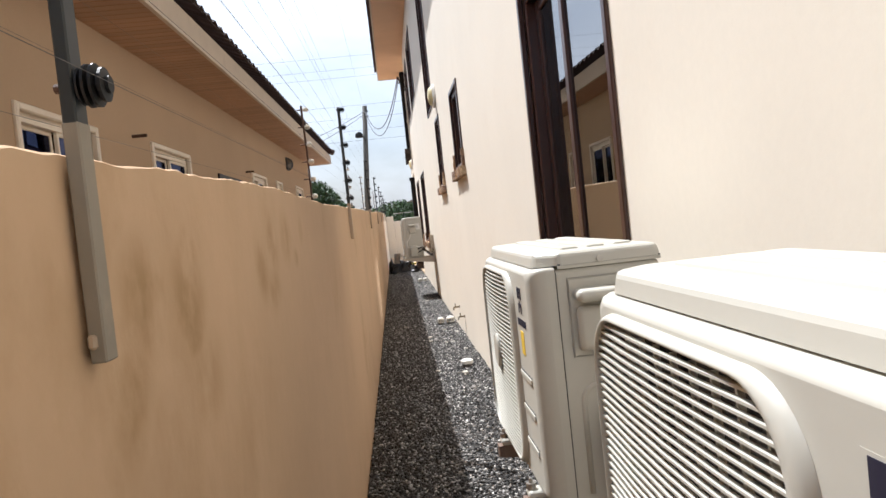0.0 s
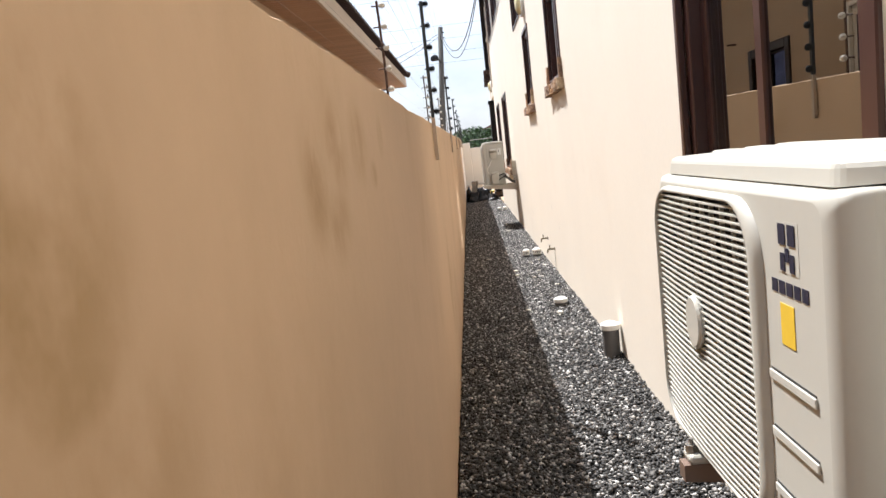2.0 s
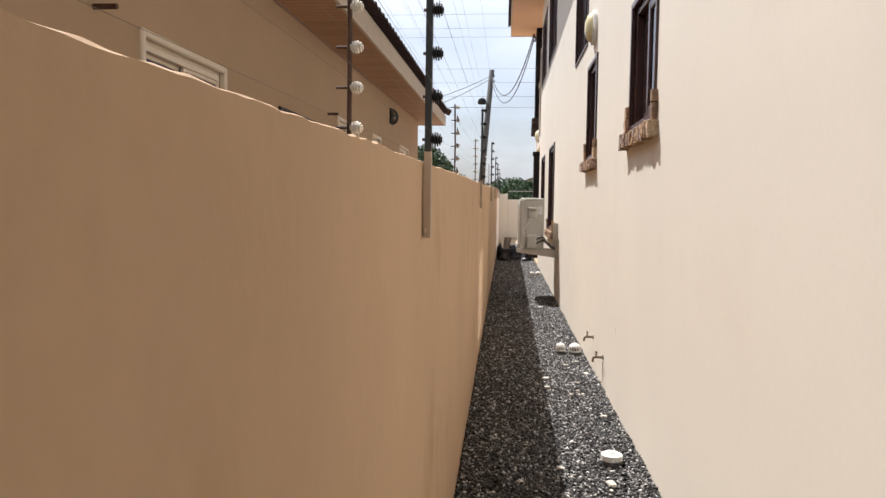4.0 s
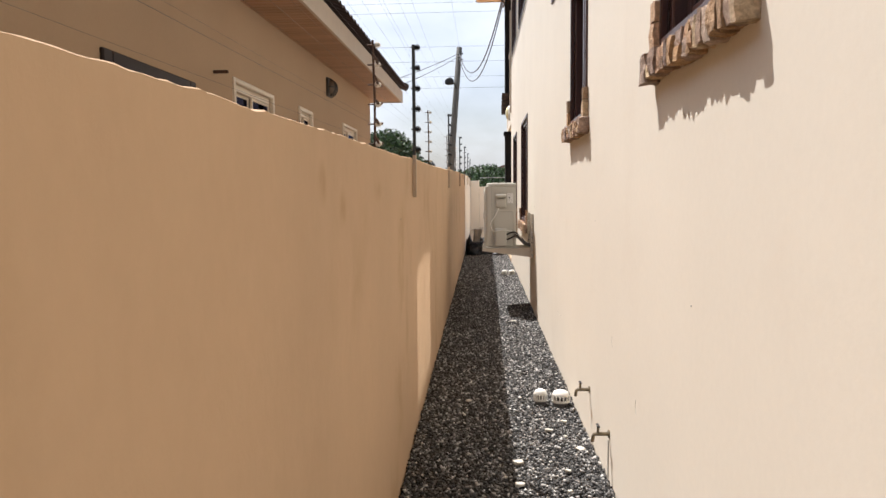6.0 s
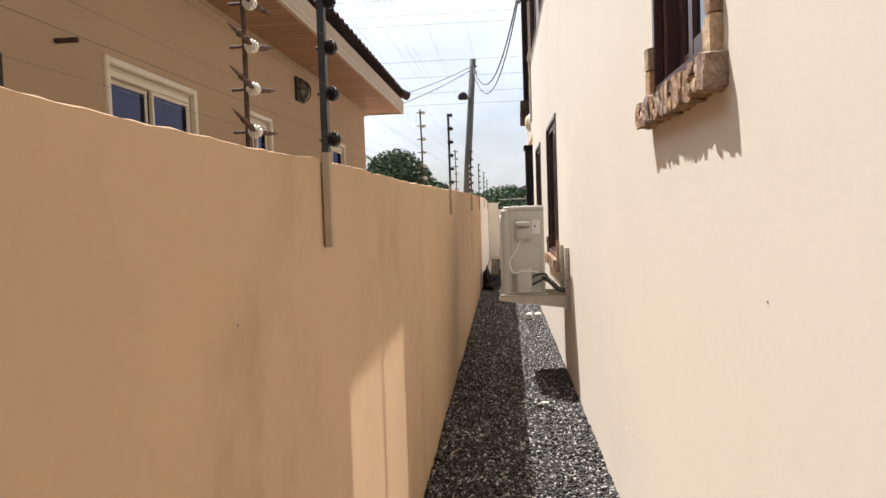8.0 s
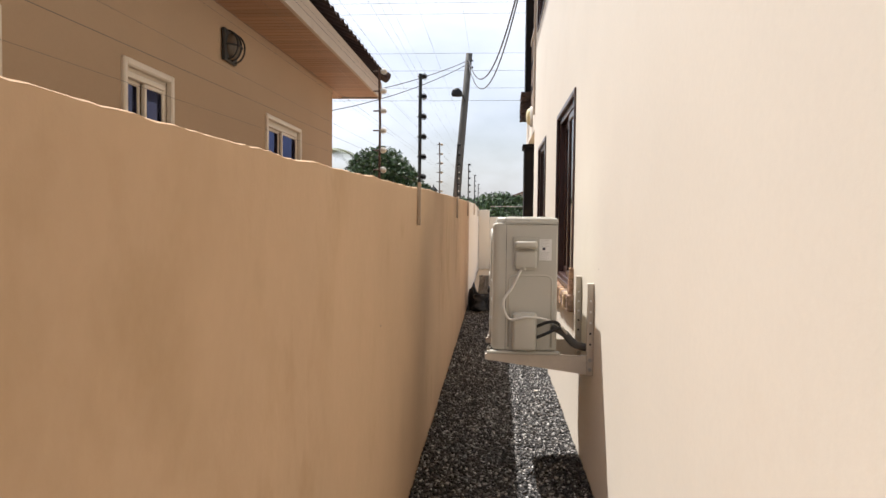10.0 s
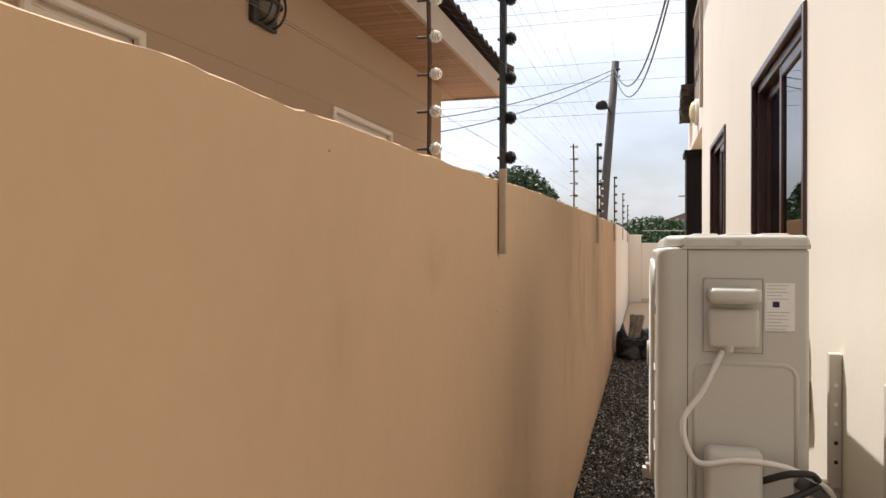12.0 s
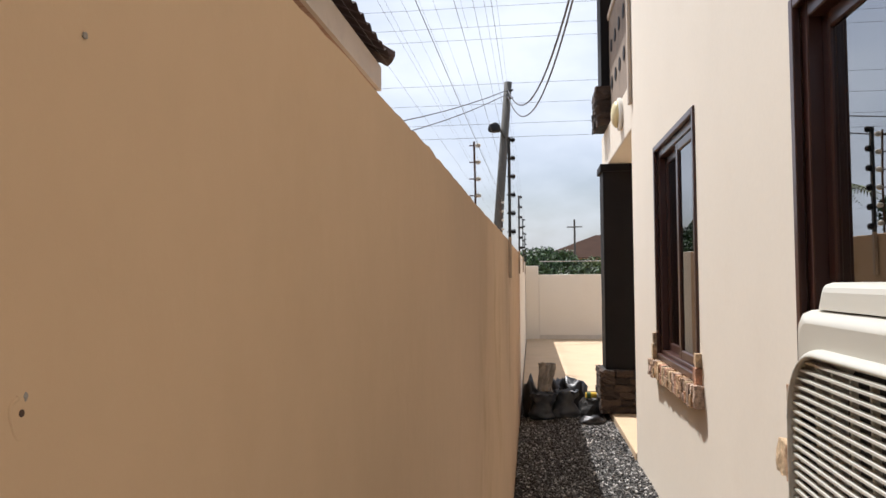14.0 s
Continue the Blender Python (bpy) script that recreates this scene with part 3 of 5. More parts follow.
# ---- gravel ----
def gravel(name, count, y0, y1, smin, smax, seed, lift):
    r = np.random.RandomState(seed)
    base = np.array([(1, 0, 0), (0, 1, 0), (-1, 0, 0), (0, -1, 0), (0, 0, 1), (0, 0, -1)], float)
    tri = np.array([(0, 1, 4), (1, 2, 4), (2, 3, 4), (3, 0, 4), (1, 0, 5), (2, 1, 5), (3, 2, 5), (0, 3, 5)])
    size = r.uniform(smin, smax, (count, 1, 1)) * r.uniform(0.55, 1.3, (count, 1, 3))
    size[:, :, 2] *= 0.6
    p = base[None] * size + r.uniform(-0.28, 0.28, (count, 6, 3)) * size
    a, b = r.uniform(0, 6.283, count), r.uniform(-1.0, 1.0, count)
    ca, sa, cb, sb = np.cos(a)[:, None], np.sin(a)[:, None], np.cos(b)[:, None], np.sin(b)[:, None]
    x, y, z = p[..., 0], p[..., 1], p[..., 2]
    y, z = y * cb - z * sb, y * sb + z * cb
    x, y = x * ca - y * sa, x * sa + y * ca
    cx = r.uniform(BX + 0.008, WX - 0.004, (count, 1))
    cy = r.uniform(y0, y1, (count, 1))
    h = 0.010 * np.sin(cx * 9 + cy * 1.7) * np.sin(cy * 2.3 + 1.0) + 0.02 * np.clip((cx - 0.33) / 0.17, 0, 1)
    verts = np.stack([x + cx, y + cy, z + h + lift + r.uniform(-0.004, 0.008, (count, 1))], -1).reshape(-1, 3)
    faces = (tri[None] + 6 * np.arange(count)[:, None, None]).reshape(-1, 3)
    me = bpy.data.meshes.new(name)
    me.vertices.add(len(verts))
    me.vertices.foreach_set("co", verts.ravel())
    me.loops.add(faces.size)
    me.loops.foreach_set("vertex_index", faces.ravel().astype(np.int32))
    me.polygons.add(len(faces))
    me.polygons.foreach_set("loop_start", np.arange(0, faces.size, 3, dtype=np.int32))
    me.polygons.foreach_set("loop_total", np.full(len(faces), 3, dtype=np.int32))
    me.update(calc_edges=True)
    me.validate()
    me.materials.append(M["gravel"])
    return tagged(new(name, me), "loose grey crushed granite gravel", "gravel", kind="stuff")


bm = bmesh.new()
cols, rowsn = 14, 260
grid = []
for j in range(rowsn + 1):
    y = -6.0 + 28.3 * j / rowsn
    line = []
    for i in range(cols + 1):
        x = BX + 0.003 + (WX - BX - 0.006) * i / cols
        line.append(bm.verts.new((x, y, 0.010 * math.sin(x * 9 + y * 1.7) * math.sin(y * 2.3 + 1.0) + 0.02 * min(max((x - 0.33) / 0.17, 0), 1) - 0.006)))
    grid.append(line)
for a, b in zip(grid, grid[1:]):
    for k in range(cols):
        bm.faces.new((a[k], a[k + 1], b[k + 1], b[k]))
tagged(part("gravel_path", bm, M["bed"]), "dusty bed under the gravel path", "path", kind="structure")
gravel("gravel", 95000, 1.0, 9.5, 0.0045, 0.0135, 11, 0.0)
gravel("gravel", 105000, 9.5, 22.3, 0.0055, 0.0145, 12, 0.0)
gravel("gravel", 9000, -6.0, 1.0, 0.009, 0.022, 13, 0.0)


# ---- windows of the house ----
def rough_stone(a, b, seed, amount=0.35):
    """A hewn block between two corners, its faces broken by noise."""
    bm = bmesh.new()
    add_box(bm, a, b)
    bmesh.ops.subdivide_edges(bm, edges=bm.edges, cuts=2, use_grid_fill=True)
    mid = Vector([(p + q) / 2 for p, q in zip(a, b)])
    half = Vector([abs(q - p) / 2 for p, q in zip(a, b)])
    w = min(half) * 2
    off = Vector((seed * 1.37 % 50, seed * 2.11 % 50, 0))
    for vtx in bm.verts:
        d = vtx.co - mid
        edge = sum(abs(d[i]) > half[i] * 0.98 for i in range(3))
        d *= (1.0, 1.0, 0.985, 0.93)[edge]
        vtx.co = mid + d + noise.noise_vector(vtx.co * 42 + off) * w * amount * 0.75
    return bm


def sill_stones(parent, y0, y1, z, seed, proud=0.05, rise=0.155, thick=0.112):
    """Split veneer stones on edge in a row below the opening, with short uprights at both ends."""
    r = random.Random(seed)
    sill = new("window_sill", finish(box((WX - proud * 0.55, y0 - 0.085, z + 0.018 - thick), (WX + 0.13, y1 + 0.095, z - 0.012)), M["mortar"], "window_sill"))
    sill.parent = parent
    sill["label"] = "rough brown stone sill under the window"
    y, end = y0 - 0.098, y1 + 0.11
    cuts = [y]
    while cuts[-1] < end - 0.10:
        cuts.append(cuts[-1] + r.choice((0.032, 0.040, 0.048, 0.058, 0.072)))
    cuts.append(end)
    for k in range(len(cuts) - 1):
        d, low = r.uniform(-0.006, 0.006), r.uniform(-0.007, 0.005)
        split = 0 < k < len(cuts) - 2 and r.random() < 0.45
        mid = z - thick * r.uniform(0.4, 0.65)
        rows_ = ((z - thick + low, mid - 0.002), (mid + 0.002, z - 0.006)) if split else ((z - thick + low, z - 0.006 + r.uniform(-0.006, 0.004)),)
        for j, (p, q) in enumerate(rows_):
            part("stone", rough_stone((WX - proud + d + 0.006 * j, cuts[k] + 0.002, p), (WX + 0.006, cuts[k + 1] - 0.002, q), seed * 31 + 2 * k + j, 0.24), M["stone"], sill)
    for e, (p, q) in enumerate(((y0 - 0.062, y0 - 0.004), (y1 + 0.004, y1 + 0.062))):
        zz = z - 0.008
        for k in range(2):
            hgt = rise * (0.6, 0.45)[k] * r.uniform(0.88, 1.12)
            part("stone", rough_stone((WX - proud * r.uniform(0.55, 0.72), p, zz), (WX + 0.006, q - 0.012 * k * (1 - e), zz + hgt - 0.003), seed * 53 + 7 * e + k, 0.15), M["stone"], sill)
            zz += hgt
    return sill


def frame_bars(x0, x1, y0, y1, z0, z1, w, bevel=0.004):
    bm = bmesh.new()
    add_box(bm, (x0, y0, z0), (x1, y0 + w, z1), bevel, 1)
    add_box(bm, (x0, y1 - w, z0), (x1, y1, z1), bevel, 1)
    add_box(bm, (x0, y0 + w, z0), (x1, y1 - w, z0 + w), bevel, 1)
    add_box(bm, (x0, y0 + w, z1 - w), (x1, y1 - w, z1), bevel, 1)
    return bm


def sliding_window(name, y0, y1, z0, z1, x, frame_mat, glass, label, stones=0, depth=0.1, w=0.055, sash=0.05, sashes=2, trim=0.035):
    win = tagged(thing(name, (x, (y0 + y1) / 2, z0), label, "window"), kind="structure")
    inv = Matrix.Translation((-x, -(y0 + y1) / 2, -z0))

    def put(n, bm, mat, parent=win, lab=""):
        if parent is win:
            bmesh.ops.transform(bm, matrix=inv, verts=bm.verts)
        return part(n, bm, mat, parent, lab)

    put("window_trim", frame_bars(x - 0.012, x + 0.012, y0 - trim + 0.012, y1 + trim - 0.012, z0 - (0.0 if stones else trim - 0.012), z1 + trim - 0.012, trim), frame_mat)
    put("window_frame", frame_bars(x + 0.014, x + depth, y0 + 0.001, y1 - 0.001, z0 + 0.001, z1 - 0.001, w), frame_mat)
    a, b = y0 + w, y1 - w
    step = (b - a) / sashes
    for k in range(sashes):
        off = 0.022 + 0.032 * (k % 2)
        lo, hi = a + k * step - (0.02 if k else 0), a + (k + 1) * step + (0.02 if k < sashes - 1 else 0)
        s = put("sash", frame_bars(x + off, x + off + 0.028, lo, hi, z0 + w, z1 - w, sash, 0.005), frame_mat)
        pane = box((x + off + 0.011, lo + sash, z0 + w + sash), (x + off + 0.017, hi - sash, z1 - w - sash))
        bmesh.ops.transform(pane, matrix=inv, verts=pane.verts)
        part("pane", pane, glass, s, "dark reflective glass").visible_shadow = False
    if stones:
        sill = sill_stones(win, y0, y1, z0, stones, thick=0.112 if z0 < 1.5 else 0.086)
        for o in (sill, *sill.children):
            o.data.transform(inv)
    return win


for k, (name, (a, b, c, d)) in enumerate(WINDOWS.items()):
    ground_floor = k < 5
    sliding_window(name, a, b, c, d, WX, M["brown"], M["glass"],
                   "brown aluminium sliding window with rough stone sill" if ground_floor else "brown framed upper window with reflective glass",
                   stones=(k + 3) if ground_floor else 0, w=0.055 if ground_floor else 0.035, sash=0.05 if ground_floor else 0.03, trim=0.035 if ground_floor else 0.022)

# ---- house eaves, porch ----
eave = thing("house_eaves", (WX, 8, 5.45), "peach boarded eaves with dark tiled roof edge", "eaves", kind="structure")
E0, E1, EX = -4.6, 21.75, -0.13


def at_eave(bm):
    bmesh.ops.transform(bm, matrix=Matrix.Translation((-WX, -8, -5.45)), verts=bm.verts)
    return bm


part("soffit", at_eave(box((EX, E0, 5.45), (WX + 0.24, E1, 5.47))), M["soffit"], eave)
part("fascia", at_eave(box((EX - 0.025, E0, 5.44), (EX - 0.002, E1, 5.66), 0.004)), M["fascia"], eave)
part("fascia", at_eave(box((EX, E1 + 0.002, 5.44), (9.2, E1 + 0.025, 5.66), 0.004)), M["fascia"], eave)
part("soffit", at_eave(box((WX + 0.243, Y1, 5.45), (9.2, E1, 5.47))), M["soffit"], eave)


def tile_sheet(x_eave, z_eave, x_top, z_top, y0, y1, hip0, hip1, pitch=0.21, rows=9, amp=0.022):
    """A roof slope of wavy tiles between the eave and the ridge, its ends drawn in to hips."""
    bm = bmesh.new()
    n = int((y1 - y0) / pitch * 6)
    lines = []
    for j in range(rows * 2):
        t = (j // 2 + (j % 2)) / rows
        drop = 0.018 if j % 2 == 0 else 0.0
        x, z = x_eave + (x_top - x_eave) * t, z_eave + (z_top - z_eave) * t + drop
        a, b = y0 + (hip0 - y0) * t, y1 + (hip1 - y1) * t
        line = []
        for i in range(n + 1):
            y = y0 + (y1 - y0) * i / n
            yy = min(max(y, a), b)
            line.append(bm.verts.new((x, yy, z + amp * (math.sin(2 * math.pi * y / pitch)))))
        lines.append(line)
    for p, q in zip(lines, lines[1:]):
        for k in range(n):
            vs = [p[k], p[k + 1], q[k + 1], q[k]]
            if (p[k].co - p[k + 1].co).length > 1e-5 or (q[k].co - q[k + 1].co).length > 1e-5:
                bm.faces.new(vs)
    bmesh.ops.solidify(bm, geom=bm.faces[:], thickness=0.018)
    return bm


part("roof", at_eave(tile_sheet(EX - 0.09, 5.68, 4.8, 7.9, E0, E1 + 0.08, 0.5, 17.0)), M["tile"], eave, "dark wavy roof tiles")
bm = bmesh.new()
quad = [bm.verts.new(p) for p in ((EX - 0.05, E1 + 0.05, 5.67), (9.3, E1 + 0.05, 5.67), (4.8, 17.0, 7.9))]
bm.faces.new(quad)
quad = [bm.verts.new(p) for p in ((9.3, E1 + 0.05, 5.67), (9.3, E0, 5.67), (4.8, 0.5, 7.9), (4.8, 17.0, 7.9))]
bm.faces.new(quad)
quad = [bm.verts.new(p) for p in ((9.3, E0, 5.67), (EX - 0.05, E0, 5.67), (4.8, 0.5, 7.9))]
bm.faces.new(quad)
bmesh.ops.solidify(bm, geom=bm.faces[:], thickness=0.03)
part("roof_slope", at_eave(bm), M["tile"], eave)

porch = thing("porch", (0.6, 20.9, 0.075), "two-storey porch with black columns on stone bases", "porch", kind="structure")
PI = Matrix.Translation((-0.6, -20.9, -0.075))


def at_porch(bm):
    bmesh.ops.transform(bm, matrix=PI, verts=bm.verts)
    return bm


part("column", at_porch(box((0.445, 20.88, 0.50), (0.76, 21.22, 2.57), 0.008)), M["cladding"], porch, "black clad square column")
part("column_cap", at_porch(box((0.42, 20.85, 2.50), (0.785, 21.25, 2.575), 0.006)), M["cladding"], porch)
part("column", at_porch(box((0.445, 20.88, 3.36), (0.72, 21.22, 5.45), 0.008)), M["cladding"], porch, "black clad square column")
part("beam", at_porch(box((WX, Y1 + 0.003, 2.578), (0.80, 21.5, 2.96), 0.01)), M["house"], porch, "cream rendered beam")
part("balcony_slab", at_porch(box((0.803, Y1 + 0.003, 2.65), (8.9, 21.5, 2.93), 0.01)), M["house"], porch)
for zb, zt, s in ((0.075, 0.50, 1), (2.963, 3.36, 2)):
    base = part("column_base", at_porch(box((0.42, 20.84, zb), (0.76, 21.26, zt))), M["bed"], porch, "stacked brown stone base")
    r = random.Random(s)
    for k in range(6):
        z = zb + (zt - zb) * k / 6
        yy = 20.79
        while yy < 21.28:
            L = r.uniform(0.1, 0.2)
            part("stone", at_porch(rough_stone((0.385 + r.uniform(-0.012, 0.008), yy, z + 0.003), (0.418, min(yy + L, 21.3) - 0.004, z + (zt - zb) / 6 - 0.003), int(yy * 991) + k, 0.5)), M["dark_stone"], base)
            yy += L
        xx = 0.385
        while xx < 0.78:
            L = r.uniform(0.1, 0.2)
            part("stone", at_porch(rough_stone((xx, 20.79 + r.uniform(-0.012, 0.008), z + 0.003), (min(xx + L, 0.8) - 0.004, 20.838, z + (zt - zb) / 6 - 0.003), int(xx * 991) + k, 0.5)), M["dark_stone"], base)
            xx += L
# balcony rail between the wall and the upper column
part("rail_post", at_porch(box((WX - 0.03, Y1 - 0.08, 2.76), (WX - 0.003, Y1 - 0.02, 4.6), 0.005)), M["fascia"], porch)
part("balustrade_rail", at_porch(box((0.515, Y1 + 0.003, 4.05), (0.60, 20.877, 4.12), 0.008)), M["fascia"], porch)
panel = part("balustrade_panel", at_porch(box((0.53, Y1 + 0.003, 2.963), (0.585, 20.877, 4.047), 0.006)), M["weathered"], porch, "weathered brown balcony panel")
for k in range(5):
    for z in (3.35, 3.72):
        part("panel_inset", at_porch(lathe([(0.0, 0.0), (0.06, 0.0), (0.066, 0.004)], 14, Matrix.Translation((0.526, Y1 + 0.25 + k * 0.31, z)) @ Euler((0, radians(-90), 0)).to_matrix().to_4x4())), M["cladding"], panel)


# ---- neighbour's bungalow ----
NX = -2.06
nb = thing("neighbour_house", (NX, 8.0, 0.0), "ochre bungalow with boarded eaves and dark wavy tiles", "house")
NI = Matrix.Translation((-NX, -8.0, 0.0))


def at_n(bm):
    bmesh.ops.transform(bm, matrix=NI, verts=bm.verts)
    return bm


NWIN = [(4.93, 6.00, 1.05, 2.13), (7.10, 8.22, 1.05, 2.17), (11.40, 12.54, 1.08, 2.25), (13.53, 14.16, 1.3, 2.27), (16.05, 17.22, 1.2, 2.33), (0.9, 2.0, 1.05, 2.12)]
NDARK = (9.35, 10.60, 0.95, 2.08)
part("wall", at_n(wall_sheet(NX - 0.2, NX, (-5.0, 18.75), (-0.3, 3.06), [(a + 0.031, b - 0.031, c + 0.031, d - 0.031) for a, b, c, d in NWIN + [NDARK]])), M["neighbour"], nb, "ochre rendered wall in shade")
part("wall", at_n(box((-9.0, 18.55, -0.3), (NX - 0.203, 18.747, 3.0))), M["neighbour"], nb)
part("wall", at_n(box((-9.2, -5.0, -0.3), (-9.003, 18.75, 3.0))), M["neighbour"], nb)
part("wall", at_n(box((-9.0, -5.0, -0.3), (NX - 0.203, -4.8, 3.0))), M["neighbour"], nb)
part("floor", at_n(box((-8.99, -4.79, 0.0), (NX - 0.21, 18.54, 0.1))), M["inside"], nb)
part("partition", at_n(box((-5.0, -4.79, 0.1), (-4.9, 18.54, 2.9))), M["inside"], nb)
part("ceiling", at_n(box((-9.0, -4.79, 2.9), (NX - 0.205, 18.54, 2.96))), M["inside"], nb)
FX = -1.56
SZ0, SZ1 = 2.80, 3.02           # soffit height at the rear and front ends


def soffit_z(y):
    return SZ0 + (SZ1 - SZ0) * (y - 4.0) / 15.0


# boards of the soffit, laid across the eave
sl = math.atan((SZ1 - SZ0) / 15.0)
me_board = finish(box((FX, -0.046, 0), (NX + 0.002, 0.046, 0.012), 0.003, 1), M["board"], "soffit_board")
sof = part("soffit", at_n(tube([(FX - 0.02, -5.3, soffit_z(-5.3) + 0.03), (FX - 0.02, 19.3, soffit_z(19.3) + 0.03)], 0.01, 6)), M["fascia"], nb)
for k in range(246):
    y = -5.25 + k * 0.1
    o = new("board", me_board)
    o.parent = sof
    o.location = (-NX, y - 8.0, soffit_z(y))
bm = bmesh.new()
for x0, x1, up in ((FX, FX + 0.03, 0.19),):
    vs = [bm.verts.new((x, y, soffit_z(y) + dz)) for y in (-5.4, 19.37) for x, dz in ((x0, -0.015), (x1, -0.015), (x1, up), (x0, up))]
    for f in ((0, 1, 2, 3), (4, 5, 6, 7), (0, 1, 5, 4), (1, 2, 6, 5), (2, 3, 7, 6), (3, 0, 4, 7)):
        bm.faces.new([vs[i] for i in f])
part("fascia", at_n(bm), M["fascia"], nb, "weathered cream fascia board")
part("fascia", at_n(box((-9.4, 19.34, soffit_z(19.3) - 0.015), (FX - 0.003, 19.37, soffit_z(19.3) + 0.19), 0.003)), M["fascia"], nb)
part("soffit_end", at_n(box((-9.4, 18.755, soffit_z(19) - 0.001), (NX - 0.003, 19.335, soffit_z(19) + 0.012))), M["board"], nb)
rf = tile_sheet(-1.44, 0.24, -5.6, 2.3, -5.45, 19.42, -1.3, 15.2, rows=12)
for vtx in rf.verts:
    vtx.co.z += soffit_z(vtx.co.y)
part("roof", at_n(rf), M["tile"], nb, "dark wavy roof tiles")
bm = bmesh.new()
za, zb = soffit_z(19.4) + 0.24, soffit_z(-5.4) + 0.24
for pts in (((-1.46, 19.4, za), (-9.8, 19.4, za), (-5.6, 15.2, soffit_z(15.2) + 2.3)), ((-9.8, 19.4, za), (-9.8, -5.4, zb), (-5.6, -1.3, soffit_z(-1.3) + 2.3), (-5.6, 15.2, soffit_z(15.2) + 2.3)), ((-9.8, -5.4, zb), (-1.46, -5.4, zb), (-5.6, -1.3, soffit_z(-1.3) + 2.3))):
    bm.faces.new([bm.verts.new(p) for p in pts])
bmesh.ops.solidify(bm, geom=bm.faces[:], thickness=0.03)
part("roof_slope", at_n(bm), M["tile"], nb)
# ridge cap tiles up the hip
bm = bmesh.new()
p0, p1 = Vector((-1.46, 19.40, za + 0.03)), Vector((-5.6, 15.2, soffit_z(15.2) + 2.33))
for k in range(16):
    a, b = p0.lerp(p1, k / 16), p0.lerp(p1, (k + 1.15) / 16)
    add_tube(bm, [a, b], 0.075, 8, True, 0.06)
part("hip_tiles", at_n(bm), M["tile"], nb)


def n_window(a, b, c, d, mat, glass, sashes):
    def put(n, bm, m, parent=nb, lab=""):
        return part(n, at_n(bm), m, parent, lab)
    x = NX
    dark = mat is M["black_frame"]
    w = put("window", frame_bars(x - 0.02, x + 0.022, a, b, c, d, 0.042 if not dark else 0.10, 0.008), mat, nb, "dark framed window" if dark else "white framed window")
    a, b, c, d = a + 0.032, b - 0.032, c + 0.032, d - 0.032
    put("frame", frame_bars(x - 0.10, x - 0.022, a, b, c, d, 0.03), mat, w)
    put("head_rail", box((x - 0.085, a + 0.031, d - 0.066), (x - 0.012, b - 0.031, d - 0.031), 0.006), mat, w)
    d -= 0.036
    step = (b - a - 0.06) / sashes
    for k in range(sashes):
        lo, dx = a + 0.03 + k * step, 0.03 * (k % 2)
        put("sash", frame_bars(x - 0.075 + dx, x - 0.05 + dx, lo, lo + step, c + 0.03, d - 0.03, 0.024, 0.004), mat, w)
        g = put("pane", box((x - 0.066 + dx, lo + 0.024, c + 0.054), (x - 0.06 + dx, lo + step - 0.024, d - 0.054)), glass, w, "dark glass")
        g.visible_shadow = False


for a, b, c, d in NWIN:
    n_window(a, b, c, d, M["white_frame"], M["glass_blue"], 2)
n_window(*NDARK, M["black_frame"], M["glass_blue"], 2)
# wall lamp: dark backplate, half-dome glass and a wire guard
lampw = thing("wall_lamp", (NX, 15.12, 2.69), "dark half-round caged bulkhead lamp on the ochre wall", "lamp")
part("backplate", box((0.002, -0.13, -0.12), (0.035, 0.13, 0.12), 0.01), M["ac_dark"], lampw)
dome = bmesh.new()
bmesh.ops.create_uvsphere(dome, u_segments=16, v_segments=10, radius=0.1, matrix=Matrix.Translation((0.035, 0, 0)) @ Matrix.Diagonal((0.68, 1.0, 1.0, 1)))
part("glass_dome", dome, M["lampglass"], lampw, smooth=True)
for k in (-1, 0, 1):
    pts = [(0.03 + 0.082 * math.sin(math.pi * t / 10), 0.075 * k, -0.108 * math.cos(math.pi * t / 10)) for t in range(11)]
    part("guard_bar", tube(pts, 0.007, 6), M["ac_dark"], lampw)
part("guard_bar", tube([(0.03 + 0.082 * math.sin(math.pi * t / 10), -0.115 * math.cos(math.pi * t / 10), 0.0) for t in range(11)], 0.007, 6), M["ac_dark"], lampw)
for yp, zp in ((11.0, 2.22), (6.7, 2.16)):
    wp = thing("overflow_pipe", (NX, yp, zp), "short brown overflow pipe stub in the ochre wall", "pipe")
    part("pipe", tube([(-0.05, 0, 0), (0.11, 0, 0.0)], 0.013, 10), M["rust"], wp)


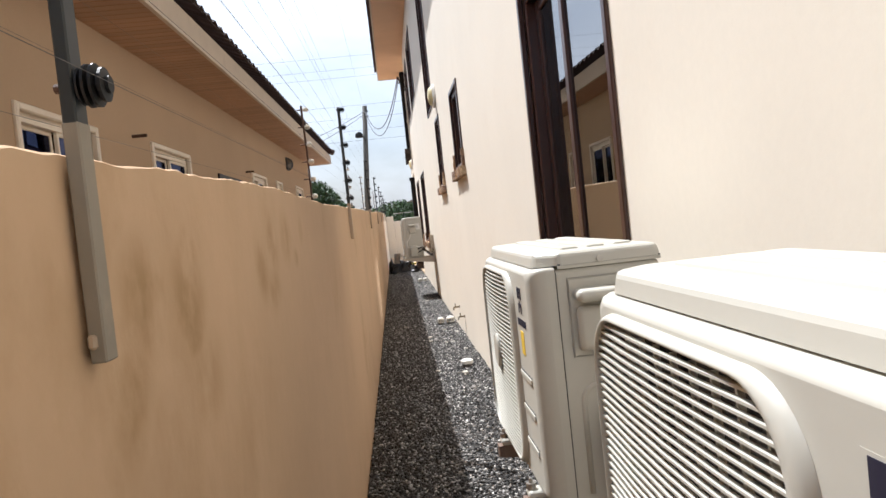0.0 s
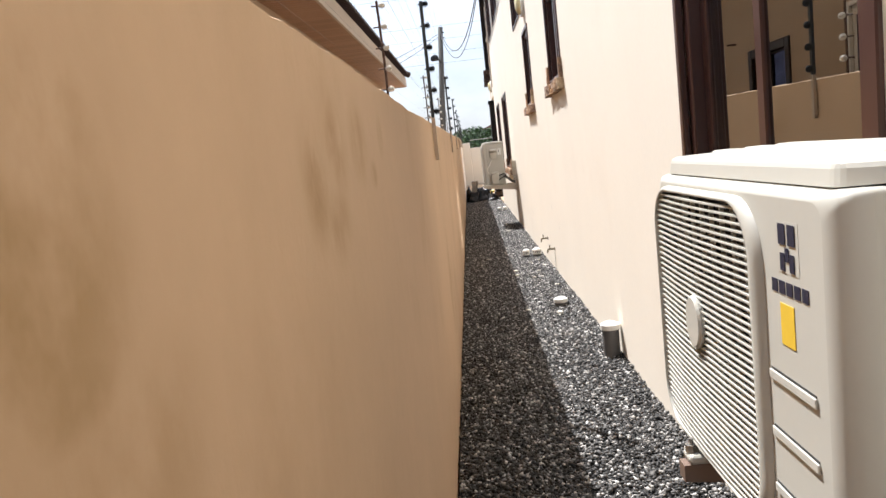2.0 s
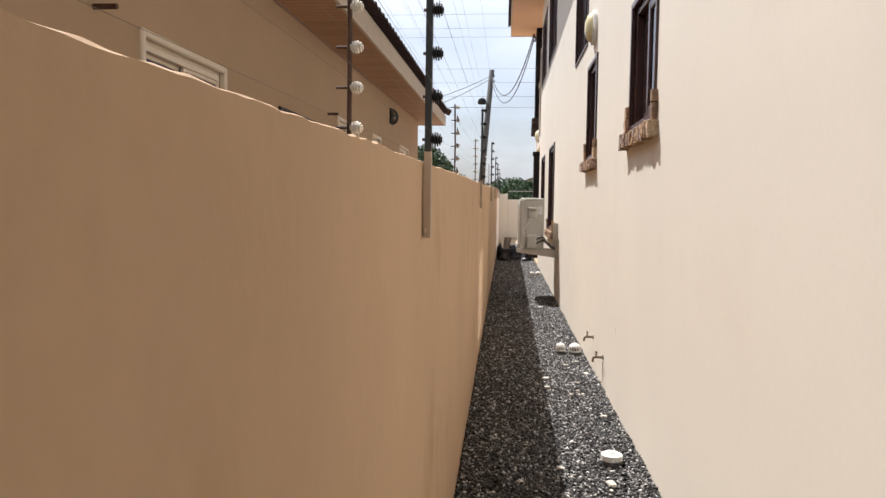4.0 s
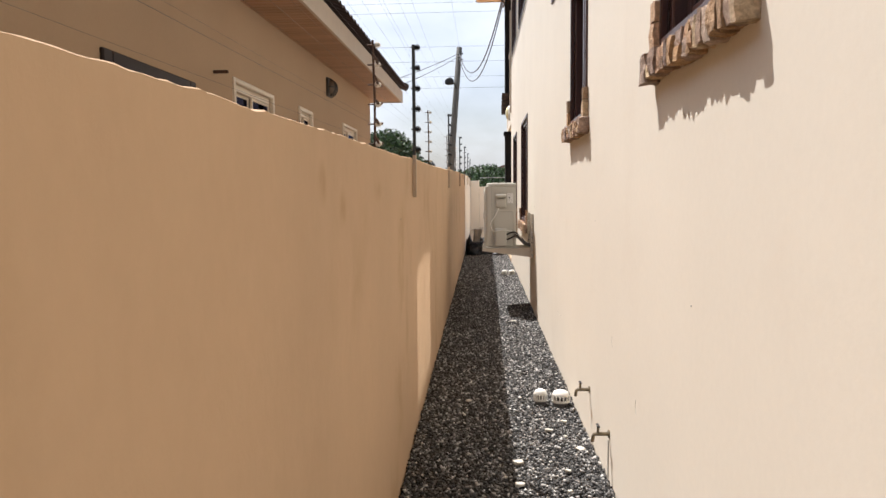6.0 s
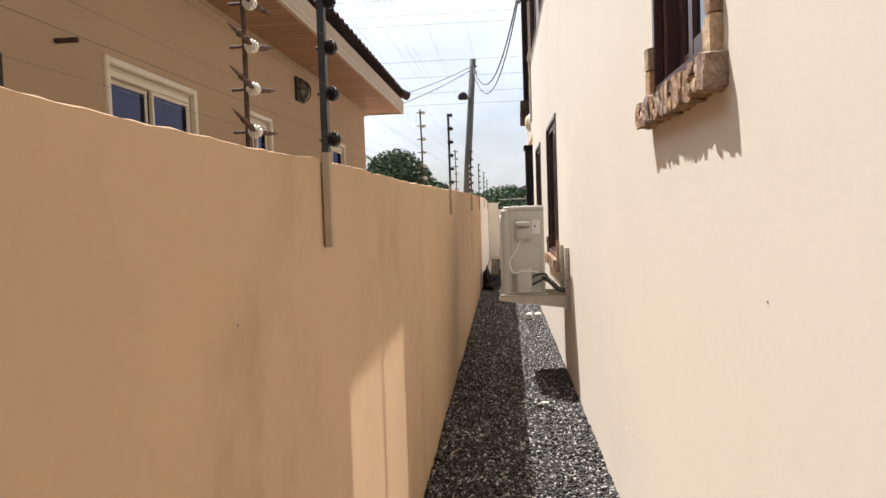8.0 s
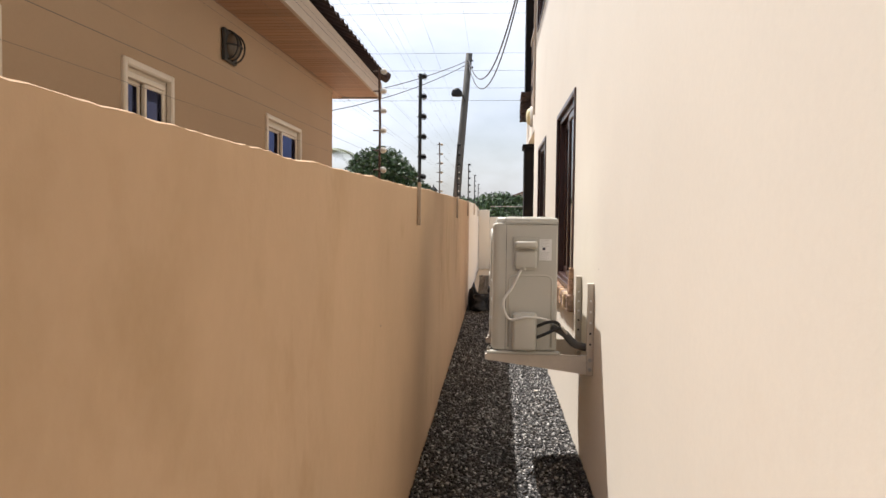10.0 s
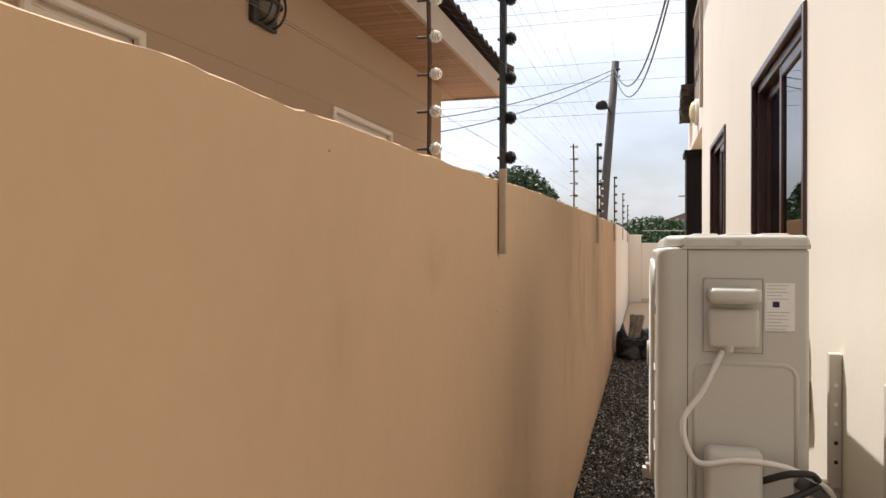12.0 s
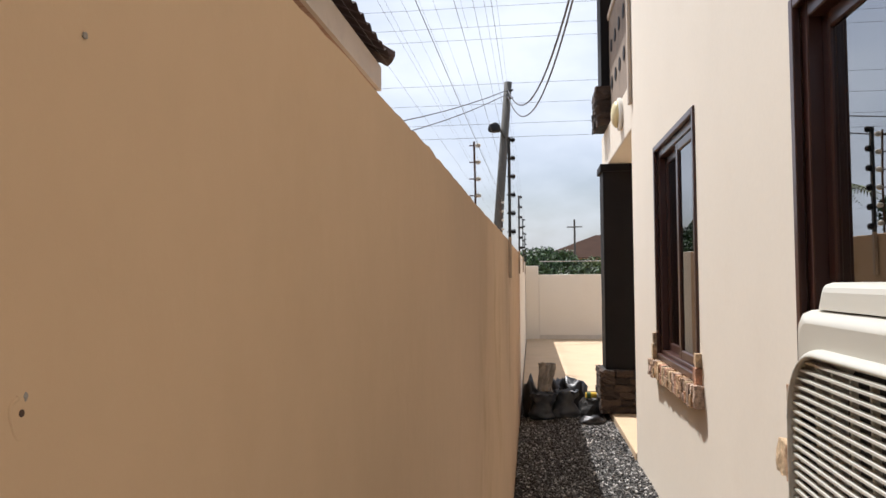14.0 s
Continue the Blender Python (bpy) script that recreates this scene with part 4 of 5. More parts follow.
# ---- air conditioners ----
def ac_unit(at, W, H, D, label, big):
    """Outdoor unit: front with grille towards -x, service side towards -y; its foot at the near front corner."""
    u = thing("air_conditioner", at, label, "air conditioner", "outdoor air conditioners")
    gy0, gy1, gz0, gz1 = (0.197 if not big else 0.27), W - 0.022, 0.03, H - (0.056 if not big else 0.075)
    R = 0.068
    lid_h = 0.035
    top = H - lid_h
    # cabinet behind the front
    shell = bmesh.new()
    add_box(shell, (0.052, 0.0, 0.012), (D, W, top), 0.008, 2)
    part("cabinet", shell, M["ac"], u)
    # front panel with its opening
    front, loops = bmesh.new(), []
    for in_, x_ in ((-0.0015, D * 0.22), (-0.0015, 0.040), (0.002, 0.024), (0.009, 0.0125), (0.018, 0.0065), (0.028, 0.004)):
        loops.append([front.verts.new((x_, *q_)) for q_ in rounded_loop(in_, W - in_, 0.012 + max(in_, 0) * 0.4, top + 0.004 - max(in_, 0) * 0.45, 0.008 + max(in_, 0) * 0.5)])
    loops.append([front.verts.new((0.004, *q_)) for q_ in rounded_loop(gy0, gy1, gz0, gz1, R)])
    loops.append([front.verts.new((0.05, *q_)) for q_ in rounded_loop(gy0, gy1, gz0, gz1, R)])
    for p_, q_ in zip(loops, loops[1:]):
        for k in range(len(p_)):
            f_ = front.faces.new((p_[k], p_[(k + 1) % len(p_)], q_[(k + 1) % len(p_)], q_[k]))
            f_.smooth = p_ in loops[1:5]
    part("front_panel", front, M["ac"], u)
    rim, loops = bmesh.new(), []
    for out_, x_ in ((0.009, 0.0038), (0.0075, -0.003), (0.004, -0.007), (0.0012, -0.0075), (0.0, -0.005), (0.0, 0.03)):
        loops.append([rim.verts.new((x_, *q_)) for q_ in rounded_loop(gy0 - out_ * 2.6, gy1 + out_, gz0 - out_, gz1 + out_, R + out_)])
    for p_, q_ in zip(loops, loops[1:]):
        for k in range(len(p_)):
            rim.faces.new((p_[k], p_[(k + 1) % len(p_)], q_[(k + 1) % len(p_)], q_[k]))
    part("grille_rim", rim, M["ac"], u, smooth=True)
    # thin near-black sheet puts the well's shade in front of the cabinet
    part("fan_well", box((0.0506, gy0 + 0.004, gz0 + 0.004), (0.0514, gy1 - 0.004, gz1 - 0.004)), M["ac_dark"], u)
    cy, cz, fr = (gy0 + gy1) / 2, (gz0 + gz1) / 2 + 0.012, min(gy1 - gy0, gz1 - gz0) * 0.46
    hub = lathe([(0.0, 0.0), (0.055, 0.0), (0.06, 0.006), (0.06, 0.012)], 18, Matrix.Translation((0.044, cy, cz)) @ Euler((0, radians(-90), 0)).to_matrix().to_4x4())
    fan = part("fan", hub, M["coil"], u)
    for k in range(3):
        bl = bmesh.new()
        a0 = k * 2.094 + 0.4
        pts = [(0.06, a0 - 0.5), (fr, a0 - 0.25), (fr, a0 + 0.75), (0.06, a0 + 0.35)]
        vs = [bl.verts.new((0.046 - 0.01 * (i in (1, 0)), cy + r_ * math.cos(a), cz + r_ * math.sin(a))) for i, (r_, a) in enumerate(pts)]
        bl.faces.new(vs)
        bmesh.ops.solidify(bl, geom=bl.faces[:], thickness=0.003)
        part("blade", bl, M["coil"], fan)
    # slats and upright ribs
    n = 42 if not big else 66
    for k in range(n):
        z = gz0 + (gz1 - gz0) * (k + 0.7) / (n + 0.4)
        edge = min(z - gz0, gz1 - z)
        cut = R - math.sqrt(max(R * R - (R - edge) ** 2, 0)) if edge < R else 0.0
        t = 0.0015 if not big else 0.0014
        sl_ = bmesh.new()
        a, b = gy0 + cut, gy1 - cut
        vs = []
        for j in range(5):
            y = a + (b - a) * j / 4
            bow = -0.003 - 0.006 * math.sin(math.pi * j / 4)
            vs.append([sl_.verts.new((bow, y, z - t)), sl_.verts.new((bow + 0.005, y, z - t * 0.7)), sl_.verts.new((bow + 0.005, y, z + t)), sl_.verts.new((bow, y, z + t * 0.6))])
        for p, q in zip(vs, vs[1:]):
            for i in range(4):
                sl_.faces.new((p[i], p[(i + 1) % 4], q[(i + 1) % 4], q[i]))
        part("slat", sl_, M["ac"], u)
    for k in range(9 if not big else 13):
        y = gy0 + (gy1 - gy0) * (k + 1) / (10 if not big else 14)
        part("rib", box((0.007, y - 0.002, gz0 + 0.01), (0.013, y + 0.002, gz1 - 0.01)), M["ac"], u)
    disc = lathe([(0.0, -0.002), (0.030, -0.002), (0.033, 0.002), (0.033, 0.008)], 28, Matrix.Translation((-0.0135, cy, cz)) @ Euler((0, radians(-90), 0)).to_matrix().to_4x4() @ Matrix.Diagonal((1.25, 1, -1, 1)))
    part("badge_disc", disc, M["ac"], u, smooth=False)
    # lid with pressed ridges
    lid = bmesh.new()
    c = 0.045
    plan = [(0.020 + c, -0.005), (D + 0.003, -0.005), (D + 0.003, W + 0.005), (0.020 + c, W + 0.005), (0.020, W - c * 0.7), (0.020, c * 0.7)]
    low = [lid.verts.new((x, y, top + (0.0072 if x > 0.03 else 0.0046))) for x, y in plan]
    high = [lid.verts.new((D / 2 + (x - D / 2) * (1 - 0.009 / D), W / 2 + (y - W / 2) * (1 - 0.009 / W), H - 0.003)) for x, y in plan]
    lid.faces.new(low)
    lid.faces.new(high)
    for k in range(6):
        lid.faces.new((low[k], low[(k + 1) % 6], high[(k + 1) % 6], high[k]))
    bmesh.ops.bevel(lid, geom=[e for e in lid.edges if any(v.co.z > H - 0.01 for v in e.verts)], offset=0.010, segments=3, profile=0.5, affect="EDGES")
    part("lid_lip", box((0.0175 + c, -0.004, top + 0.0004), (D + 0.0012, W + 0.004, top + 0.0066)), M["ac"], u)
    # dark strip under the lid paints the crevice's shade
    part("lid_gap", box((0.0175 + c, -0.0035, top + 0.0067), (D + 0.001, W + 0.0035, top + 0.0094)), M["ac_dark"], u)
    lid_ob = part("lid", lid, M["ac"], u, "pale lid with pressed ridges")
    wr = (D - 0.145) / 3
    for k in range(3):
        part("ridge", box((0.085 + k * (wr + 0.015), 0.06, H - 0.012), (0.085 + k * (wr + 0.015) + wr, W - 0.06, H + 0.0022), 0.006, 2), M["ac"], lid_ob)
    part("screw", lathe([(0.0, 0.0), (0.006, 0.0), (0.006, 0.004)], 10, Matrix.Translation((D * 0.55, -0.006, top + 0.014)) @ Euler((radians(90), 0, 0)).to_matrix().to_4x4()), M["bolt"], lid_ob)
    # service side: seam, terminal cover with hood, cable, label, valve cover
    part("seam", box(((D * 0.22) + 0.0002, -0.0010, 0.014), ((D * 0.22) + 0.0018, 0.0, top)), M["ac_dark"], u)
    tx0, tx1 = (D * 0.34, D * 0.74) if not big else (0.118, 0.228)
    tz1 = top - (0.028 if not big else 0.077)
    tz0 = tz1 - (0.125 if not big else 0.148)
    part("cover_recess", box((tx0 - 0.008, -0.0025, tz0 - 0.012), (tx1 + 0.008, -0.0003, tz1 + 0.008), 0.001, 1), M["ac"], u)
    # raised grey outline drawn in for the shadow gap round the recess
    part("cover_shadow_gap", frame_bars_xz(tx0 - 0.010, tx1 + 0.010, tz0 - 0.014, tz1 + 0.010, -0.0028, 0.0011), M["lagging"], u)
    cover = part("terminal_cover", box((tx0, -0.024, tz0 - 0.002), (tx1, -0.002, tz1 - (0.058 if big else 0.043)), 0.011, 3), M["ac"], u, smooth=True)
    part("hood", box((tx0 - 0.002, -0.060 if big else -0.048, tz1 - (0.046 if big else 0.034)), (tx1 + 0.002, -0.002, tz1 - 0.010), 0.014 if big else 0.011, 4), M["ac"], cover, smooth=True)
    part("cable_gland", tube([((tx0 + tx1) / 2 - 0.01, -0.012, tz0 + 0.004), ((tx0 + tx1) / 2 - 0.01, -0.014, tz0 - 0.012)], 0.014, 12, 0.010), M["ac"], cover)
    lx0 = tx1 + (0.018 if not big else 0.014)
    lab = part("rating_label", box((lx0, -0.0013, tz0 + (0.02 if not big else 0.04)), (min(lx0 + 0.062, D - 0.012), -0.0003, tz1)), M["paper"], u, "white printed rating label")
    for k in range(15):
        z = tz1 - 0.005 - k * (tz1 - tz0 - 0.034) / 15
        if not 5 <= k <= 7:
            part("print_line", box((lx0 + 0.004, -0.0017, z - 0.0013), (min(lx0 + (0.05, 0.043, 0.048, 0.036)[k % 4], D - 0.018), -0.0014, z)), M["lagging"], lab)
    part("print_block", box((lx0 + 0.016, -0.0021, tz1 - 0.055), (lx0 + 0.03, -0.0014, tz1 - 0.042)), M["ink"], lab)
    vz1 = 0.19 if not big else 0.21
    vx0, vx1 = (D * 0.46, D * 0.93) if not big else (0.110, 0.232)
    part("valve_cover", box((vx0, -0.058, 0.016), (vx1, -0.0003, vz1), 0.017, 4), M["ac"], u, "bulging valve cover", True)
    gx0, gx1, gz, gl, gr = (D * 0.27, D * 0.92, top * 0.60, 0.03, 0.03) if big else (vx0 - 0.03, D - 0.006, vz1 + 0.045, 0.03, 0.03)
    arch = [(gx0, 0.0048, gl), (gx0, 0.0048, gz - gr)] + [(gx0 + gr - gr * math.cos(radians(a)), 0.0048, gz - gr + gr * math.sin(radians(a))) for a in (20, 45, 70)] + [(gx0 + gr, 0.0048, gz), (gx1 - gr, 0.0048, gz)] + [(gx1 - gr + gr * math.sin(radians(a)), 0.0048, gz - gr + gr * math.cos(radians(a))) for a in (20, 45, 70)] + [(gx1, 0.0048, gz - gr), (gx1, 0.0048, gl)]
    part("pressed_arch", tube(arch, 0.0075, 10), M["ac"], u, smooth=True)
    cb = D * (0.5 if not big else 0.45)
    if big:
        pts = [(cb, -0.014, tz0 - 0.008), (cb - 0.045, -0.03, tz0 - 0.10), (cb - 0.088, -0.045, tz0 - 0.17), (cb - 0.06, -0.06, vz1 - 0.03), (cb + 0.03, -0.062, vz1 - 0.02), (cb + 0.12, -0.05, vz1 - 0.03), (D + 0.02, -0.02, vz1 - 0.07), (D + 0.06, 0.03, vz1 - 0.12)]
    else:
        pts = [(cb, -0.014, tz0 - 0.008), (cb + 0.015, -0.03, tz0 - 0.08), (cb + 0.04, -0.062, vz1 - 0.02), (cb + 0.07, -0.062, vz1 - 0.1), (cb + 0.085, -0.05, 0.045), (cb + 0.085, -0.04, 0.01)]
    part("power_cable", tube(smooth_path(pts, 7), 0.0065 if big else 0.005, 8), M["cable"], u, "pale power cable", True)
    if not big:
        part("cable_end", tube(smooth_path([(cb + 0.085, -0.04, 0.02), (cb + 0.095, -0.05, -0.02), (cb + 0.08, -0.03, -0.05)], 5), 0.009, 8), M["black"], u, "taped cable end")
    else:
        for dz in (0.0, 0.055):
            pts = [(vx1 - 0.01, -0.03, vz1 - 0.075 - dz), (vx1 + 0.05, -0.055, vz1 - 0.045 - dz), (D - 0.005, -0.045, vz1 - 0.045 - dz * 0.6), (D + 0.02, -0.01, vz1 - 0.075)]
            part("hose", tube(smooth_path(pts, 6), 0.008, 8), M["black"], u, "black insulated hose")
        # bundle hangs in shadow; that dark is put into its grey
        part("pipe_lagging", tube(smooth_path([(D - 0.02, -0.01, vz1 - 0.07), (D + 0.04, 0.03, vz1 - 0.11), (D + 0.10, 0.06, vz1 - 0.17), (D + 0.16, 0.08, vz1 - 0.19)], 6), 0.02, 12), M["pipe"], u, "grey taped pipe bundle", True)
    # mark, maker bar, sticker and pressed bars on the front
    py = gy0 / 2 + 0.008
    k_ = H / 0.5
    mark = part("maker_mark", box((0.0036, py - 0.027, top - 0.092 * k_), (0.0038, py + 0.027, top - 0.034 * k_)), M["ac"], u, "navy and white square maker mark")
    for a, b, c, d in ((-0.026, -0.004, 0.004, 0.034), (0.004, 0.026, 0.004, 0.034), (-0.022, -0.008, -0.034, -0.008), (0.008, 0.022, -0.034, -0.008), (-0.006, 0.006, -0.02, 0.0)):
        part("mark_piece", box((0.0025, py + a * 0.78, top - 0.063 * k_ + c * 0.78 * k_), (0.0030, py + b * 0.78, top - 0.063 * k_ + d * 0.78 * k_)), M["ink"], mark)
    for j in range(5):
        part("name_bar", box((0.0031, py - 0.046 + j * 0.0188, top - 0.117 * k_), (0.0038, py - 0.046 + j * 0.0188 + 0.0145, top - 0.102 * k_)), M["ink"], u)
    part("sticker", box((0.0031, py - 0.010, top - 0.176 * k_), (0.0038, py + 0.024, top - 0.128 * k_)), M["yellow"], u, "yellow energy sticker")
    for j in range(3):
        z = top - (0.215 + 0.072 * j) * k_
        part("pressed_bar", box((0.0008, py - 0.055, z - 0.012), (0.0038, py + 0.06, z - 0.0005), 0.0014, 2), M["ac"], u)
        # dark strip paints the shade under each pressed recess's upper edge
        part("louvre_slit", box((0.0030, py - 0.053, z - 0.0004), (0.0039, py + 0.058, z + 0.0022)), M["ac_dark"], u)
    # feet
    for fy in ((0.10, W * 0.72) if not big else (-0.012, W * 0.6)):
        f = part("foot", box((-0.019, fy - 0.004, -0.008), (D + 0.02, fy + 0.039, 0.009), 0.0075, 3), M["ac"], u)
        part("foot_bolt", lathe([(0.010, 0.0), (0.010, 0.012), (0.004, 0.012), (0.004, 0.022)], 8, Matrix.Translation((-0.010, fy + 0.017, 0.0092))), M["bolt"], f)
    return u


def frame_bars_xz(x0, x1, z0, z1, y, w):
    bm = bmesh.new()
    add_box(bm, (x0, y, z0), (x0 + w, -0.0002, z1))
    add_box(bm, (x1 - w, y, z0), (x1, -0.0002, z1))
    add_box(bm, (x0 + w, y, z1 - w), (x1 - w, -0.0002, z1))
    add_box(bm, (x0 + w, y, z0), (x1 - w, -0.0002, z0 + w))
    return bm


def wall_bracket(at, reach, up, label, deep=0.075, paint="bracket"):
    """Pressed-steel cantilever: a drilled upright on the wall and a tapering arm towards -x; origin at the arm's top by the wall."""
    b = thing("wall_bracket", at, label, "bracket", "air conditioner brackets")
    part("upright", box((-0.034, -0.016, -0.10), (-0.001, 0.016, up), 0.003, 1), M[paint], b)
    bm = bmesh.new()
    pr = [(-0.035, 0.0), (-reach, 0.0), (-reach, -0.028), (-0.035, -deep)]
    a = [bm.verts.new((x, -0.015, z)) for x, z in pr]
    c = [bm.verts.new((x, 0.015, z)) for x, z in pr]
    bm.faces.new(a)
    bm.faces.new(c)
    for k in range(4):
        bm.faces.new((a[k], a[(k + 1) % 4], c[(k + 1) % 4], c[k]))
    part("arm", bm, M[paint], b)
    n = int((up - 0.05) / 0.055)
    for k in range(n):
        z = 0.06 + k * 0.055
        part("hole", lathe([(0.0, 0), (0.006, 0), (0.006, 0.001)], 10, Matrix.Translation((-0.0175, -0.0163, z)) @ Euler((radians(90), 0, 0)).to_matrix().to_4x4()), M["paper"] if k > 1 else M["ac_dark"], b)
    for z in (-0.02, -0.07):
        part("bolt", lathe([(0.0, 0), (0.010, 0), (0.010, 0.008)], 6, Matrix.Translation((-0.0175, -0.0163, z)) @ Euler((radians(90), 0, 0)).to_matrix().to_4x4()), M["bolt"], b)
    return b


AW, AH, AD = 0.645, 0.492, 0.258
ac_unit((0.072, 1.230, 0.690), AW, AH, AD, "small cream outdoor air conditioner on wall brackets beside the tall window", False)
ac_unit((0.072, 2.325, 0.690), AW, AH, AD, "small cream outdoor air conditioner with yellow sticker on wall brackets", False)
ac_unit((-0.022, 13.370, 0.712), 0.84, 0.694, 0.335, "large cream outdoor air conditioner with hanging cable on drilled brackets", True)
for y0 in (1.230, 2.325):
    for fy in (0.1175, AW * 0.72 + 0.0175):
        wall_bracket((WX, y0 + fy, 0.681), 0.455, 0.30, "brown steel wall bracket under the small air conditioner, the unit's shade put into its colour", 0.07, "bracket_shaded")
for fy in (0.0055, 0.84 * 0.6 + 0.0175):
    wall_bracket((WX, 13.37 + fy, 0.703), 0.55, 0.37, "pale drilled steel wall bracket under the large air conditioner", 0.095)


# ---- electric fence ----
RIB = [(q * 0.60, h * 0.37) for q, h in ((0.0, 0.0), (0.013, 0.0), (0.013, 0.010), (0.026, 0.012), (0.026, 0.017), (0.016, 0.019), (0.016, 0.025), (0.030, 0.027), (0.030, 0.033), (0.016, 0.035), (0.016, 0.041), (0.030, 0.043), (0.030, 0.049), (0.016, 0.051), (0.016, 0.057), (0.024, 0.059), (0.024, 0.066), (0.012, 0.068), (0.012, 0.076), (0.0, 0.076))]
TO_X = Euler((0, radians(90), 0)).to_matrix().to_4x4()
GAP = 0.105


def fence_post(at, below, above, count):
    """Square steel post on the wall's face; origin at the level of the wall's top."""
    p = thing("fence_post", at, "dark steel electric fence post with black ribbed insulators", "fence post", "electric fence posts")
    half = 0.006 if at[1] < 4 else 0.0082
    part("shaft", box((-0.006, -0.0118, -0.02), (2 * half - 0.006, 0.0118, above), 0.0015, 1), M["post"], p)
    part("painted_foot", box((-0.0068, -0.0120, -below), (2 * half - 0.0052, 0.0120, 0.004), 0.0015, 1), M["post_paint" if at[1] > 4 else "post_grey"], p, "lower end splashed with wall paint")
    part("fixing_lug", box((-0.006, -0.017, -below + 0.012), (0.001, 0.019, -below + 0.024), 0.002, 1), M["post_paint"], p)
    for k in range(count):
        z = 0.033 + k * GAP
        i = part("insulator", lathe(RIB, 18, Matrix.Translation((2 * half - 0.008, 0, z)) @ TO_X), M["insulator"], p)
        part("bolt", tube([(-0.013, 0, z), (-0.006, 0, z)], 0.004, 6), M["rust"], i)
    return p


POSTS = (1.615, 5.35, 9.39, 13.48, 17.52, 20.9, 24.5, 28.1)
PX = BX + 0.0105
for y in POSTS:
    fence_post((PX, y, fence_level(y) + 0.008), (0.202 if y > 4 else 0.192) + 0.0015 * y, 0.572, 6)
# fence goes on beyond the yard
for k in range(5):
    fence_post((BX - 0.9 - 0.25 * k, 33.5 + 3.6 * k, 1.72), 0.2, 0.575, 6)
tagged(part("wall_beyond", box((-2.6, 30.25, -0.3), (-0.75, 60, 1.72)), M["boundary"]), "tan boundary wall beyond the yard", "wall", kind="structure")


def rod_post(at, above):
    """Thin rusty rod with white insulators on the neighbour's side; origin at the wall's top."""
    p = thing("fence_rod", at, "thin rusty fence rod with white porcelain insulators", "fence rod", "rusty fence rods")
    part("rod", tube([(0, 0, -0.9), (0.006, 0.004, above * 0.5), (0, 0, above)], 0.0065, 8), M["rust"], p)
    for z in (-0.10, -0.45):
        part("wall_clip", box((-0.009, -0.012, z - 0.010), (0.068, 0.012, z + 0.010), 0.003, 1), M["rust"], p)
    z = 0.05
    while z < above:
        i = part("insulator", lathe([(q * 0.95, h * 1.2) for q, h in RIB], 16, Matrix.Translation((0.008, 0, z)) @ TO_X), M["porcelain"], p)
        part("bolt", tube([(-0.03, 0, z), (0.0, 0, z)], 0.004, 6), M["rust"], i)
        z += 0.105
    return p


RODS = (1.5, 5.46, 9.50, 13.54, 17.9, 21.9)
for y in RODS:
    rod_post((-0.636, y, fence_level(y) + 0.029), 0.60 if y > 2 else 0.5)
# taped wire ends on one rod
TIE = [(0.0, 0.0), (0.004, 0.0), (0.0075, 0.018), (0.008, 0.036), (0.004, 0.050), (0.007, 0.064), (0.0075, 0.078), (0.0035, 0.092), (0.0045, 0.108), (0.0025, 0.128), (0.001, 0.15), (0.0, 0.15)]
for k in range(5):
    for s in (-1, 1):
        t = thing("wire_tie", (-0.606, 9.50 + 0.022 * s, fence_level(9.5) + 0.079 + 0.105 * k), "bunched dark wire tie taped beside a porcelain insulator", "wire tie", "wire ties")
        part("twist", lathe([(q * (0.9 + 0.1 * ((k + i) % 3)), h) for i, (q, h) in enumerate(TIE)], 9, Euler((radians(-90 * s + 9 * s + 4 * (k % 3 - 1)), 0, 0)).to_matrix().to_4x4()), M["rust"], t)
for k in range(6):
    def zz(y):
        return fence_level(y) + 0.041 + k * GAP
    w = tagged(part("fence_wire", tube([(PX + 0.034, y, zz(y)) for y in (-3.0,) + POSTS], 0.00035, 5), M["wire"]), "thin taut electric fence wire", "wire", "fence wires")
    w2 = tagged(part("fence_wire", tube([(-0.601, y, fence_level(y) + 0.079 + 0.105 * k) for y in (-3.0,) + RODS], 0.00035, 5), M["wire"]), "thin taut electric fence wire", "wire", "fence wires")


# ---- drains, taps, small things at the ground ----
def standpipe(at, r, h, label):
    p = thing("drain_pipe", at, label, "drain pipe", "capped drain pipes")
    part("pipe", lathe([(r, -0.1), (r, h)], 24), M["pipe"], p, smooth=False)
    part("cap", lathe([(r + 0.006, h - 0.022), (r + 0.009, h - 0.020), (r + 0.009, h + 0.006), (r * 0.86, h + 0.014), (r * 0.5, h + 0.016), (r * 0.48, h + 0.021), (0.0, h + 0.021)], 24), M["cap"], p, "white screw cap")
    return p


standpipe((0.440, 5.66, 0.0), 0.047, 0.20, "grey standing drain pipe with white screw cap")
standpipe((0.345, 7.20, 0.0), 0.045, 0.05, "low grey drain pipe with dusty white cap")


